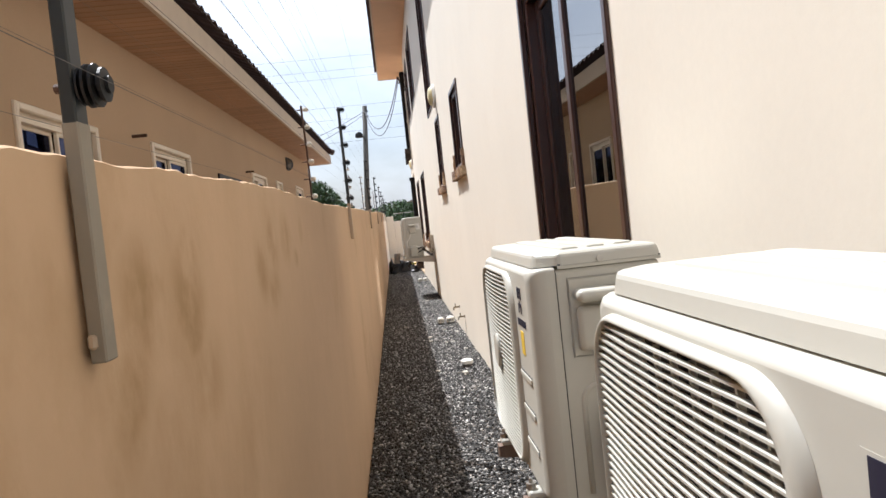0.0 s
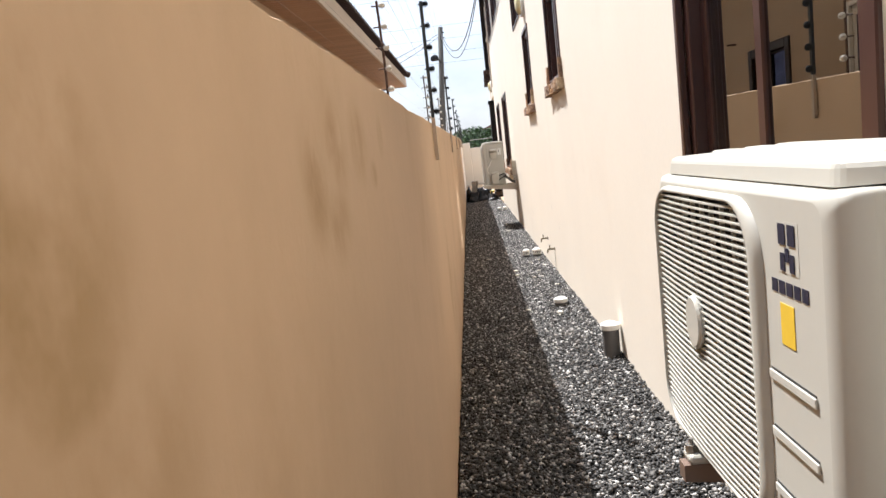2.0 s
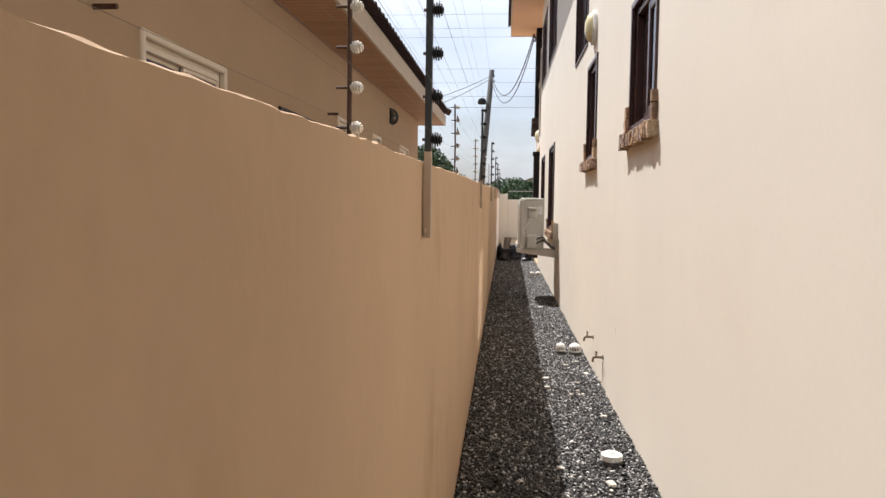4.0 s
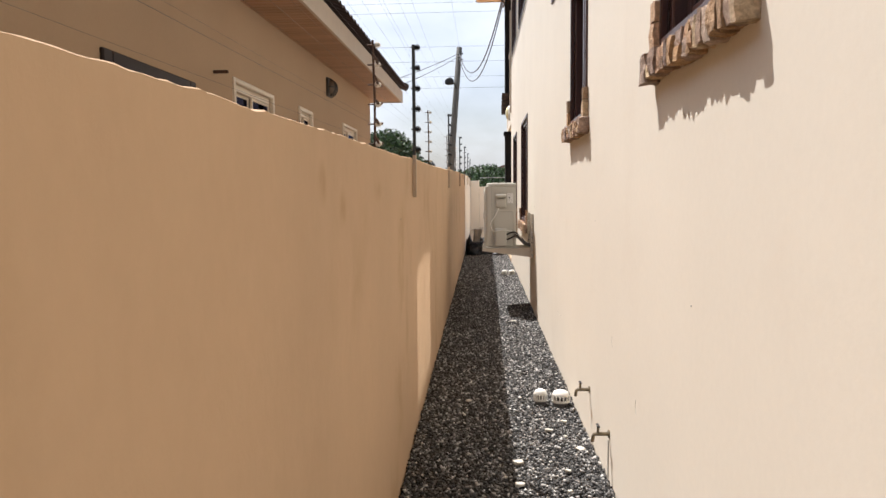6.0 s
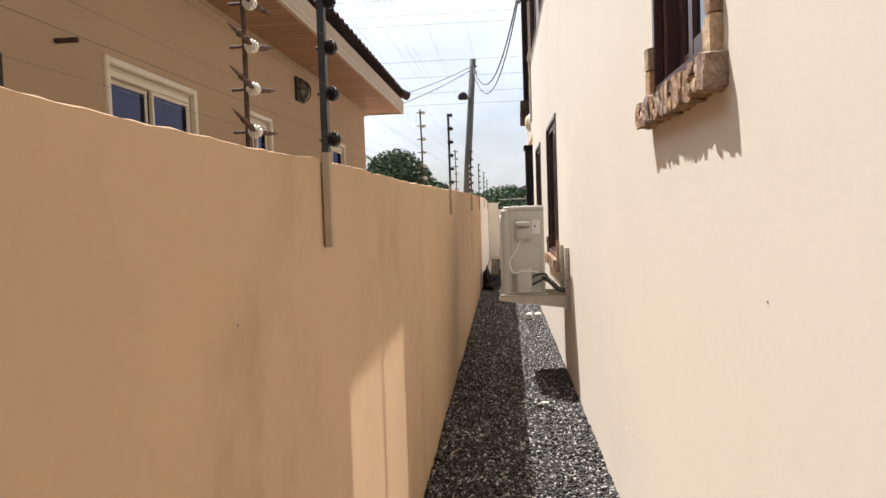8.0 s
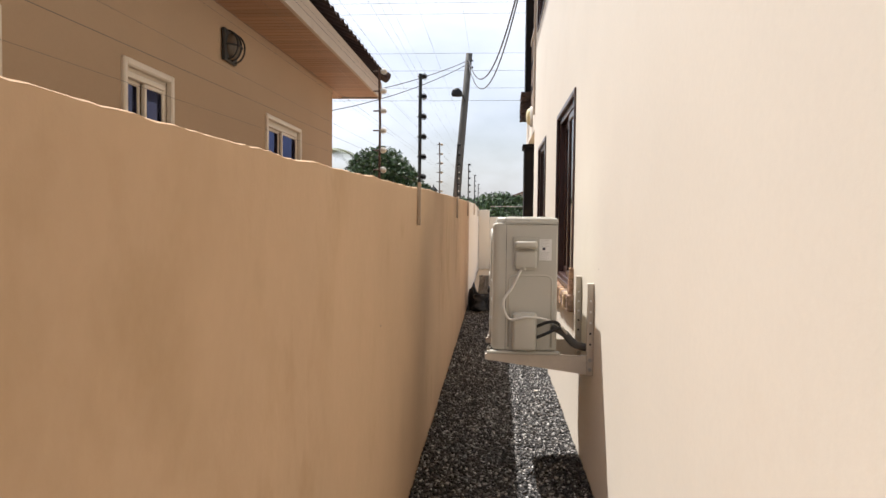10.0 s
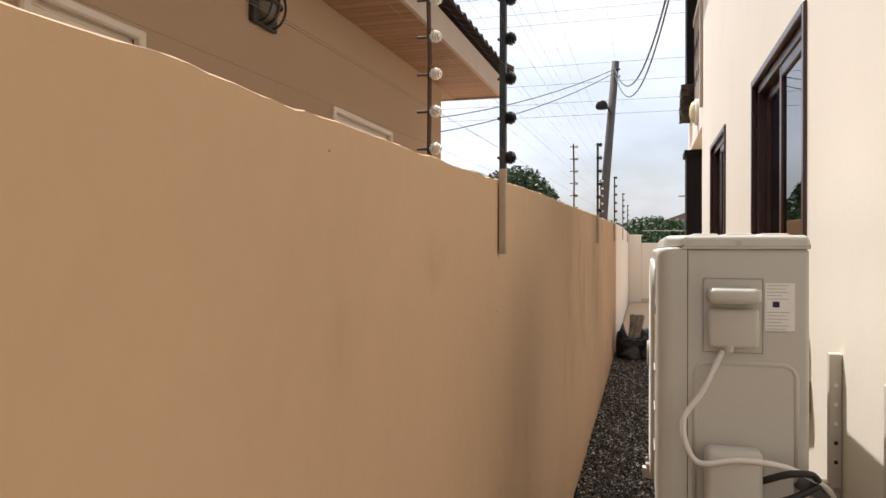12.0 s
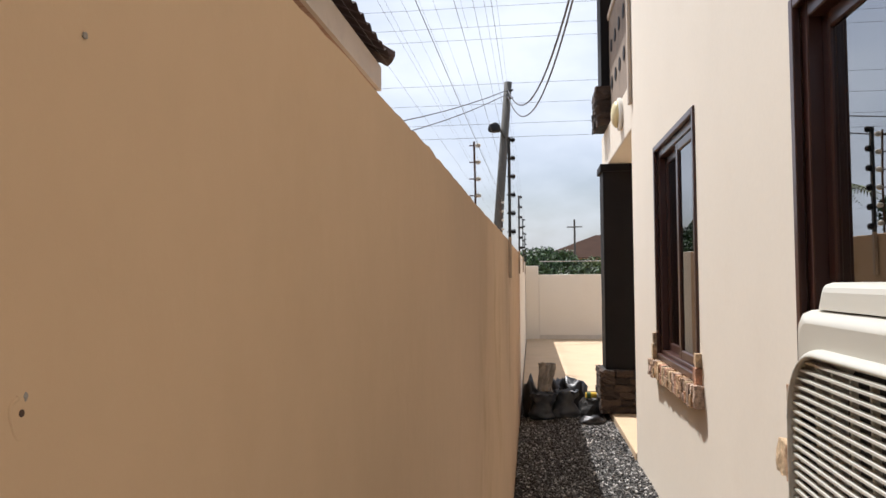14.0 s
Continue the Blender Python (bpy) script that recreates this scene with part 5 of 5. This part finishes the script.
def vent_cap(at, r, group):
    v = thing("vent_cowl", at, "white slotted plastic vent cowl on a low pipe", "vent cowl", group)
    part("pipe", lathe([(r * 0.8, -0.08), (r * 0.8, 0.02)], 20), M["pipe"], v)
    part("dome", lathe([(r, 0.008), (r * 1.02, 0.016), (r * 0.99, 0.022)], 24), M["cap"], v, smooth=True)
    part("cover", lathe([(r * 0.98, 0.046), (r * 0.93, 0.058), (r * 0.75, 0.072), (r * 0.4, 0.080), (0.0, 0.082)], 24), M["cap"], v, smooth=True)
    # dark cylinder puts the hollow's shade behind the slots
    part("core", lathe([(r * 0.86, 0.018), (r * 0.84, 0.050)], 20), M["ac_dark"], v)
    for k in range(14):
        a = 2 * math.pi * k / 14
        bm = box((-0.004, -0.0045, 0.018), (0.004, 0.0045, 0.050))
        bmesh.ops.transform(bm, matrix=Matrix.Rotation(a, 4, "Z") @ Matrix.Translation((r * 0.94, 0, 0)), verts=bm.verts)
        part("slot_bar", bm, M["cap"], v)
    return v


vent_cap((0.300, 9.98, 0.012), 0.042, "vent cowls")
vent_cap((0.418, 9.92, 0.022), 0.054, "vent cowls")
vent_cap((0.300, 16.95, 0.012), 0.046, "vent cowls")
vent_cap((0.410, 16.90, 0.020), 0.052, "vent cowls")


def tap(at):
    t = thing("water_tap", at, "small tarnished brass tap on the house wall", "tap", "garden taps")
    part("body", tube([(0.0, 0, 0), (-0.055, 0, 0.0)], 0.009, 10), M["brass"], t)
    part("flange", tube([(0.0, 0, 0), (-0.006, 0, 0)], 0.018, 12), M["brass"], t)
    part("spout", tube(smooth_path([(-0.045, 0, 0.0), (-0.068, 0, -0.004), (-0.074, 0, -0.035)], 4), 0.008, 10), M["brass"], t)
    part("stem", tube([(-0.05, 0, 0.0), (-0.05, 0, 0.035)], 0.006, 8), M["brass"], t)
    part("handle", box((-0.056, -0.022, 0.034), (-0.044, 0.022, 0.041), 0.002, 1), M["black"], t)
    return t


tap((WX, 9.30, 0.275))
tap((WX, 8.72, 0.235))
st = thing("water_stain", (WX - 0.0035, 8.74, 0.0), "thin dark drip stain below the tap", "stain")
part("streak", box((0, -0.004, 0.03), (0.0025, 0.004, 0.20)), M["lagging"], st)
# light chips and mortar crumbs among the gravel
rc = random.Random(8)
for k in range(18):
    y = rc.choice([rc.gauss(9.3, 0.35), rc.gauss(7.25, 0.3), rc.uniform(4.5, 17), rc.gauss(8.6, 0.2)])
    x = rc.uniform(0.22, 0.46) if k < 14 else rc.uniform(-0.25, 0.3)
    s = rc.uniform(0.010, 0.026)
    b = rough_stone((-s, -s * 0.7, 0), (s, s * 0.7, s * 0.5), 300 + k, 0.6)
    o = tagged(part("mortar_chip", b, M["rubble"]), "pale broken mortar chip on the gravel", "mortar chip", "mortar chips")
    o.matrix_world = pose(x, y, 0.012, 0, 0, rc.uniform(0, 360))

# round lamps on the house wall
for y, z in ((9.70, 2.77), (19.75, 2.83)):
    lm = thing("round_wall_lamp", (WX, y, z), "yellowed round bulkhead lamp on the house wall", "lamp", "round wall lamps")
    part("base", lathe([(0.0, 0.0), (0.135, 0.0), (0.14, 0.008), (0.14, 0.03), (0.12, 0.036)], 28, Euler((0, radians(-90), 0)).to_matrix().to_4x4()), M["cap"], lm)
    part("cover", lathe([(0.118, 0.030), (0.112, 0.052), (0.09, 0.072), (0.05, 0.084), (0.0, 0.088)], 28, Euler((0, radians(-90), 0)).to_matrix().to_4x4()), M["lamp"], lm, smooth=True)

# ---- heap of building leftovers at the end of the gravel ----
def blob(rx, ry, rz, seed, rough, sub=3, flat=0.35):
    bm = bmesh.new()
    bmesh.ops.create_icosphere(bm, subdivisions=sub, radius=1.0)
    for v in bm.verts:
        d = 1 + rough * noise.noise(v.co * 1.7 + Vector((seed, 0, 0))) + rough * 0.5 * noise.noise(v.co * 4.1 + Vector((0, seed, 0)))
        v.co = Vector((v.co.x * rx * d, v.co.y * ry * d, max(v.co.z, -flat) * rz * d + flat * rz))
    return bm


for x, y, s, seed in ((-0.31, 21.05, (0.09, 0.14, 0.28), 1), (0.15, 21.30, (0.15, 0.14, 0.27), 2), (-0.05, 21.32, (0.13, 0.12, 0.24), 6)):
    o = tagged(part("plastic_bag", blob(*s, seed, 0.45), M["bag"], smooth=True), "crumpled black plastic bag full of waste", "plastic bag", "waste bags")
    o.location = (x, y, 0.008)
def crumpled_sack(h, r0, r1, seed):
    """Upright half-empty sack: dented sides, pinched towards a folded top."""
    bm = bmesh.new()
    loops, n = [], 26
    for k in range(19):
        t = k / 18
        r = r0 + (r1 - r0) * t ** 1.4 + 0.018 * math.sin(t * 9.0)
        lean = Vector((0.035 * t * t, 0.0, h * min(t, 0.94) + (0.0 if t < 0.95 else -0.02)))
        loop = []
        for a in range(n):
            w = 2 * math.pi * a / n
            d = 1 + 0.38 * noise.noise((math.cos(w) * 1.9 + seed, math.sin(w) * 1.9, t * 4.5)) + 0.22 * noise.noise((math.cos(w) * 5 + seed, math.sin(w) * 5, t * 13))
            loop.append(bm.verts.new(lean + Vector((math.cos(w) * r * d, math.sin(w) * r * d * 0.8, 0.03 * t * noise.noise((w * 2, seed, 3))))))
        loops.append(loop)
    for p, q in zip(loops, loops[1:]):
        for a in range(n):
            bm.faces.new((p[a], p[(a + 1) % n], q[(a + 1) % n], q[a]))
    bm.faces.new(loops[0])
    bm.faces.new(loops[-1])
    return bm


o = tagged(part("sack", crumpled_sack(0.56, 0.105, 0.06, 5), M["sack"], smooth=False), "pale woven sack standing upright with folded top", "sack")
o.location = (-0.17, 21.10, 0.008)
for x, y, h, r0, r1, seed in ((-0.20, 20.86, 0.27, 0.115, 0.10, 14), (0.03, 20.92, 0.30, 0.125, 0.09, 22)):
    o = tagged(part("rubble_bag", crumpled_sack(h, r0, r1, seed), M["bucket"], smooth=True), "dirty grey-blue plastic bag slumped with rubble", "bag", "rubble bags")
    o.location = (x, y, 0.008)
o = thing("bottle", (0.33, 21.02, 0.22), "yellow bottle with green label lying on the heap", "bottle")
part("body", tube([(-0.08, 0, 0), (0.03, 0.01, 0.0)], 0.030, 14), M["yellow"], o)
part("label", tube([(-0.07, 0.001, 0), (-0.03, 0.005, 0.0)], 0.0308, 14), M["leaf"], o)
part("neck", tube([(0.03, 0.01, 0), (0.06, 0.012, 0)], 0.012, 10), M["paper"], o)
o = tagged(part("rubble_heap", blob(0.13, 0.12, 0.15, 9, 0.5), M["bed"]), "dark heap of rubble and sand", "rubble")
o.location = (0.30, 21.05, -0.01)
o = tagged(part("plastic_bag", blob(0.12, 0.09, 0.05, 12, 0.5), M["bag"], smooth=True), "flat torn black plastic bag on the gravel", "plastic bag", "waste bags")
o.location = (0.27, 20.62, 0.012)


# ---- utility pole and lines ----
pl = thing("utility_pole", (-1.32, 32.1, -0.03), "weathered wooden utility pole with a street lamp", "utility pole")
part("shaft", tube([(0, 0, -0.4), (0.24, 0, 3.3), (0.50, 0, 6.56)], 0.135, 14, 0.10), M["pole"], pl, smooth=True)
lmp = part("lamp_arm", tube(smooth_path([(0.40, -0.1, 5.1), (0.28, -0.2, 5.28), (0.16, -0.28, 5.36)], 4), 0.03, 8), M["post"], pl)
part("lamp_head", blob(0.17, 0.10, 0.16, 3, 0.1, 3, 0.6), M["insulator"], lmp, smooth=True).location = (0.14, -0.3, 5.2)
for z in (6.1, 6.3):
    part("line_clamp", tube([(0.47, -0.12, z), (0.62, -0.2, z)], 0.03, 8), M["post"], pl)


def cable(a, b, sag, r, label, group, mat="line", n=18):
    a, b = Vector(a), Vector(b)
    pts = [a.lerp(b, t / n) - Vector((0, 0, sag * 4 * (t / n) * (1 - t / n))) for t in range(n + 1)]
    return tagged(part("overhead_cable", tube(pts, r, 5), M[mat]), label, "cable", group)


TOP = (-0.83, 32.0, 6.3)
cable((0.42, 21.55, 5.50), TOP, 1.1, 0.016, "sagging black service cable to the house eave", "service cables")
cable((0.44, 21.5, 5.46), (-0.83, 32.0, 6.15), 1.25, 0.014, "sagging black service cable to the house eave", "service cables")
cable((-9.0, 19.3, 3.4), TOP, 0.9, 0.012, "black service cable to the bungalow", "service cables")
cable((-9.0, 19.2, 3.25), (-0.83, 32.0, 6.2), 1.1, 0.012, "black service cable to the bungalow", "service cables")
for z in (5.1, 5.65, 6.2, 6.75, 8.0, 8.35, 8.9):
    cable((-60, 33.5 - (z < 5.5) * 0.9, z + 0.4), (60, 32.5 - (z < 5.5) * 0.9, z + 0.6), 0.5, 0.0045, "overhead power line across the street", "power lines", n=30)
for x, z, r in ((-4.8, 10.4, 0.0045), (-3.3, 10.4, 0.0045), (-5.1, 21.0, 0.008), (-1.75, 12.2, 0.0045)):
    cable((x, -25, z), (x + 0.1, 70, z + 0.2), 0.4, r, "thin overhead line along the alley", "power lines", n=30)

# feed bracket under the eave corner
fb = thing("line_anchor", (0.40, 21.5, 5.45), "rusty cable anchor under the eave corner", "cable anchor")
part("hook", tube(smooth_path([(0, 0, 0), (0.0, -0.03, -0.06), (0.05, -0.05, -0.12), (0.02, -0.02, -0.2)], 4), 0.018, 8), M["rust"], fb)


# ---- trees, hedge, far house ----
def tree(at, height, spread, seed, leaves, mat, label, size=0.16, squash=0.75):
    t = thing("tree", at, label, "tree", "trees beyond the walls")
    r = random.Random(seed)
    th = height * 0.5
    part("trunk", tube(smooth_path([(0, 0, -0.3), (0.1 * spread * r.uniform(-1, 1), 0.05, th * 0.5), (0.12 * spread * r.uniform(-1, 1), 0.1, th)], 5), 0.09 * spread ** 0.5, 10, 0.05 * spread ** 0.5), M["bark"], t, smooth=True)
    tops = []
    for k in range(9):
        a = 2 * math.pi * k / 9 + r.uniform(-0.3, 0.3)
        q = Vector((math.cos(a) * spread * r.uniform(0.25, 0.75), math.sin(a) * spread * r.uniform(0.25, 0.75), height * r.uniform(0.55, 0.9)))
        tops.append((q, spread * r.uniform(0.28, 0.46)))
        part("limb", tube(smooth_path([(0, 0, th * 0.8), tuple(q * 0.5 + Vector((0, 0, th * 0.4))), tuple(q)], 4), 0.045 * spread ** 0.5, 6, 0.012), M["bark"], t)
    tops.append((Vector((0, 0, height * 0.86)), spread * 0.45))
    nr = np.random.RandomState(seed)
    verts, faces = [], []
    for k in range(leaves):
        c, rad = tops[nr.randint(len(tops))]
        d = nr.normal(size=3)
        d /= np.linalg.norm(d)
        p = np.array(c) + d * rad * nr.uniform(0.55, 1.08) * np.array((1, 1, squash))
        u = nr.normal(size=3)
        u /= np.linalg.norm(u)
        w = np.cross(u, nr.normal(size=3))
        w /= np.linalg.norm(w)
        s = size * nr.uniform(0.5, 1.2)
        i = len(verts)
        verts += [tuple(p - u * s), tuple(p + w * s * 0.42), tuple(p + u * s), tuple(p - w * s * 0.42)]
        faces.append((i, i + 1, i + 2, i + 3))
    c = soup("crown", verts, faces, M[mat])
    c.parent = t
    return t


tree((-3.35, 30.0, -0.03), 3.13, 1.85, 1, 50000, "leaf", "dense round green tree behind the bungalow", 0.062)
tree((-2.0, 27.5, -0.03), 2.3, 0.9, 2, 16000, "leaf", "small green tree behind the boundary wall", 0.055)
tree((-6.4, 28.0, -0.03), 3.0, 1.7, 3, 9000, "leaf", "dense round green tree behind the bungalow", 0.09)
for k, (x, y, h, s) in enumerate(((0.2, 44, 2.3, 1.5), (2.6, 47, 2.15, 1.8), (-1.8, 50, 2.5, 2.0), (5.6, 46, 2.0, 2.2), (9.0, 50, 2.6, 2.6), (-5.5, 58, 3.0, 3.0), (0.6, 58, 3.2, 2.0), (14, 60, 3.2, 3.4))):
    tree((x, y, -0.03), h, s, 20 + k, 7000, "leaf2" if k % 2 else "leaf", "bushy green tree beyond the end wall", 0.12)
# palm behind the bungalow
pm = thing("palm_tree", (-5.0, 30.0, -0.03), "palm with drooping fronds behind the bungalow", "palm")
part("trunk", tube([(0, 0, -0.2), (0.1, 0, 3.3)], 0.12, 10, 0.08), M["bark"], pm)
for k in range(12):
    a = 2 * math.pi * k / 12
    verts, faces = [], []
    for j in range(22):
        t = j / 21
        c = Vector((0.1 + math.cos(a) * 1.25 * t, math.sin(a) * 1.25 * t, 3.3 + 0.75 * t - 1.05 * t * t))
        side = Vector((-math.sin(a), math.cos(a), -0.35))
        for s in (-1, 1):
            sd = Vector((-math.sin(a) * s, math.cos(a) * s, -0.4))
            tip = c + sd * 0.36 * math.sin(math.pi * (0.12 + 0.85 * t)) + Vector((math.cos(a), math.sin(a), 0)) * 0.14
            i = len(verts)
            verts += [tuple(c), tuple(c + Vector((math.cos(a), math.sin(a), 0)) * 0.045), tuple(tip)]
            faces.append((i, i + 1, i + 2))
    f = soup("frond", verts, faces, M["leaf2"])
    f.parent = pm
# hedge along the street behind the end wall
nr = np.random.RandomState(77)
verts, faces = [], []
for k in range(16000):
    p = np.array((nr.uniform(-0.2, 14), nr.uniform(31.2, 32.2), nr.uniform(0.0, 1.70)))
    u, w = nr.normal(size=3), nr.normal(size=3)
    u, w = u / np.linalg.norm(u) * 0.07, w / np.linalg.norm(w) * 0.03
    i = len(verts)
    verts += [tuple(p - u), tuple(p + w), tuple(p + u), tuple(p - w)]
    faces.append((i, i + 1, i + 2, i + 3))
tagged(soup("hedge", verts, faces, M["leaf"]), "clipped dark green hedge behind the end wall", "hedge", kind="stuff")

fh = thing("far_house", (6.0, 68.0, -0.03), "distant bungalow with red-brown hipped roof", "house")
part("wall", box((-5, -4, 0), (6, 4, 3.0)), M["neighbour"], fh)
bm = bmesh.new()
v = [bm.verts.new(p) for p in ((-6, -5, 2.9), (7, -5, 2.9), (7, 5, 2.9), (-6, 5, 2.9), (-1.5, 0, 4.7), (2.5, 0, 4.7))]
for f in ((0, 1, 5, 4), (1, 2, 5), (2, 3, 4, 5), (3, 0, 4), (0, 3, 2, 1)):
    bm.faces.new([v[i] for i in f])
part("roof", bm, M["farroof"], fh, "red-brown hipped roof")
for x in (-3, 0, 3):
    part("window", frame_bars_xz(x - 0.6, x + 0.6, 1.0, 2.2, -0.05, 0.08), M["white_frame"], fh).location = (0, -4.003, 0)
fp = thing("far_pole", (2.6, 62.0, -0.03), "thin distant utility pole", "utility pole")
part("shaft", tube([(0, 0, 0), (0, 0, 5.4)], 0.09, 8, 0.06), M["pole"], fp)
part("cross_arm", tube([(-0.5, 0, 4.9), (0.5, 0, 4.9)], 0.04, 6), M["pole"], fp)

# garden lantern on a thin post behind the boundary wall
ln = thing("garden_lantern", (-1.70, 30.0, -0.03), "small black garden lantern on a thin post", "lantern")
part("post", tube([(0, 0, -0.2), (0, 0, 2.10)], 0.022, 8), M["insulator"], ln)
part("glass_body", lathe([(0.0, 2.10), (0.05, 2.10), (0.085, 2.28), (0.0, 2.28)], 6), M["lampglass"], ln)
for k in range(6):
    a = 2 * math.pi * k / 6
    part("corner_bar", tube([(0.053 * math.cos(a), 0.053 * math.sin(a), 2.10), (0.09 * math.cos(a), 0.09 * math.sin(a), 2.28)], 0.012, 5), M["insulator"], ln)
part("roof_cap", lathe([(0.0, 2.275), (0.115, 2.275), (0.105, 2.30), (0.045, 2.37), (0.018, 2.38), (0.016, 2.43), (0.0, 2.44)], 6), M["insulator"], ln)

# pale rail above the end wall
rl = thing("pipe_rail", (0.0, 30.1, 1.52), "pale pipe rail standing on the end wall", "rail")
part("rail", tube([(-0.1, 0, 0.30), (9.0, 0, 0.29)], 0.011, 8), M["lagging"], rl)
for x in (2.2, 4.5, 6.8, 8.95):
    part("rail_post", tube([(x, 0, 0.0), (x, 0, 0.30)], 0.01, 8), M["lagging"], rl)

# mud dabs on the boundary wall, plugs and scuffs on the house wall
for k, (y, z, r) in enumerate(((13.203, 1.535, 0.0011), (13.255, 1.439, 0.0014), (13.54, 1.469, 0.0013), (13.588, 1.479, 0.0012), (13.463, 1.204, 0.0018), (12.405, 1.49, 0.0018), (12.262, 0.994, 0.0026), (8.817, 1.179, 0.0026))):
    d = blob(r * 0.6, r * 0.9, r, 40 + k, 0.6, 2, 0.9)
    o = tagged(part("mud_dab", d, M["sack"]), "small dried mud dab on the tan wall", "mud dab", "mud dabs")
    o.location = (BX + 0.0005, y, z)
for k, (y, z) in enumerate(((7.516, 0.99), (10.688, 0.43), (9.167, 1.155), (1.836, 1.48), (1.841, 1.401), (1.911, 1.554), (1.805, 1.244), (13.225, 1.154))):
    o = tagged(part("wall_plug", lathe([(0.0, 0.0), (0.0026, 0.0), (0.0026, 0.003)], 8, Matrix.Translation((WX - 0.0022, y, z)) @ TO_X), M["lagging"]), "tiny grey plug in the cream wall", "wall plug", "wall plugs")
for k, (y, z, L) in enumerate(((8.178, 0.489, 0.05), (8.666, 0.636, 0.04), (10.844, 0.406, 0.04))):
    b = tube(smooth_path([(WX - 0.0002, y, z), (WX - 0.0002, y + 0.02, z + L * 0.4), (WX - 0.0002, y + 0.015, z + L)], 4), 0.0018, 6, 0.0008)
    tagged(part("plaster_scuff", b, M["rubble"]), "pale chipped scuff in the cream render", "scuff", "plaster scuffs")
# chipped anchor hole with a lip of mortar
ah = thing("anchor_hole", (BX, 13.564, 1.374), "chipped anchor hole with a mortar lip in the tan wall", "wall hole")
part("mortar_lip", tube(smooth_path([(-0.0002, 0.0035 * math.cos(a) * (1.0 + 0.3 * math.sin(3 * a)), 0.0055 * math.sin(a)) for a in (1.9, 2.5, 3.2, 3.9, 4.6, 5.3, 5.9)], 4), 0.0009, 8, 0.0004), M["boundary"], ah, smooth=True)
part("bore", lathe([(0.0, 0.0), (0.0010, 0.0), (0.0010, 0.002)], 10, Matrix.Translation((-0.0016, 0.0005, 0.001)) @ TO_X), M["rust"], ah)
part("chip", blob(0.0004, 0.0009, 0.0012, 61, 0.6, 2, 0.9), M["sack"], ah).location = (0.0001, 0.002, 0.004)
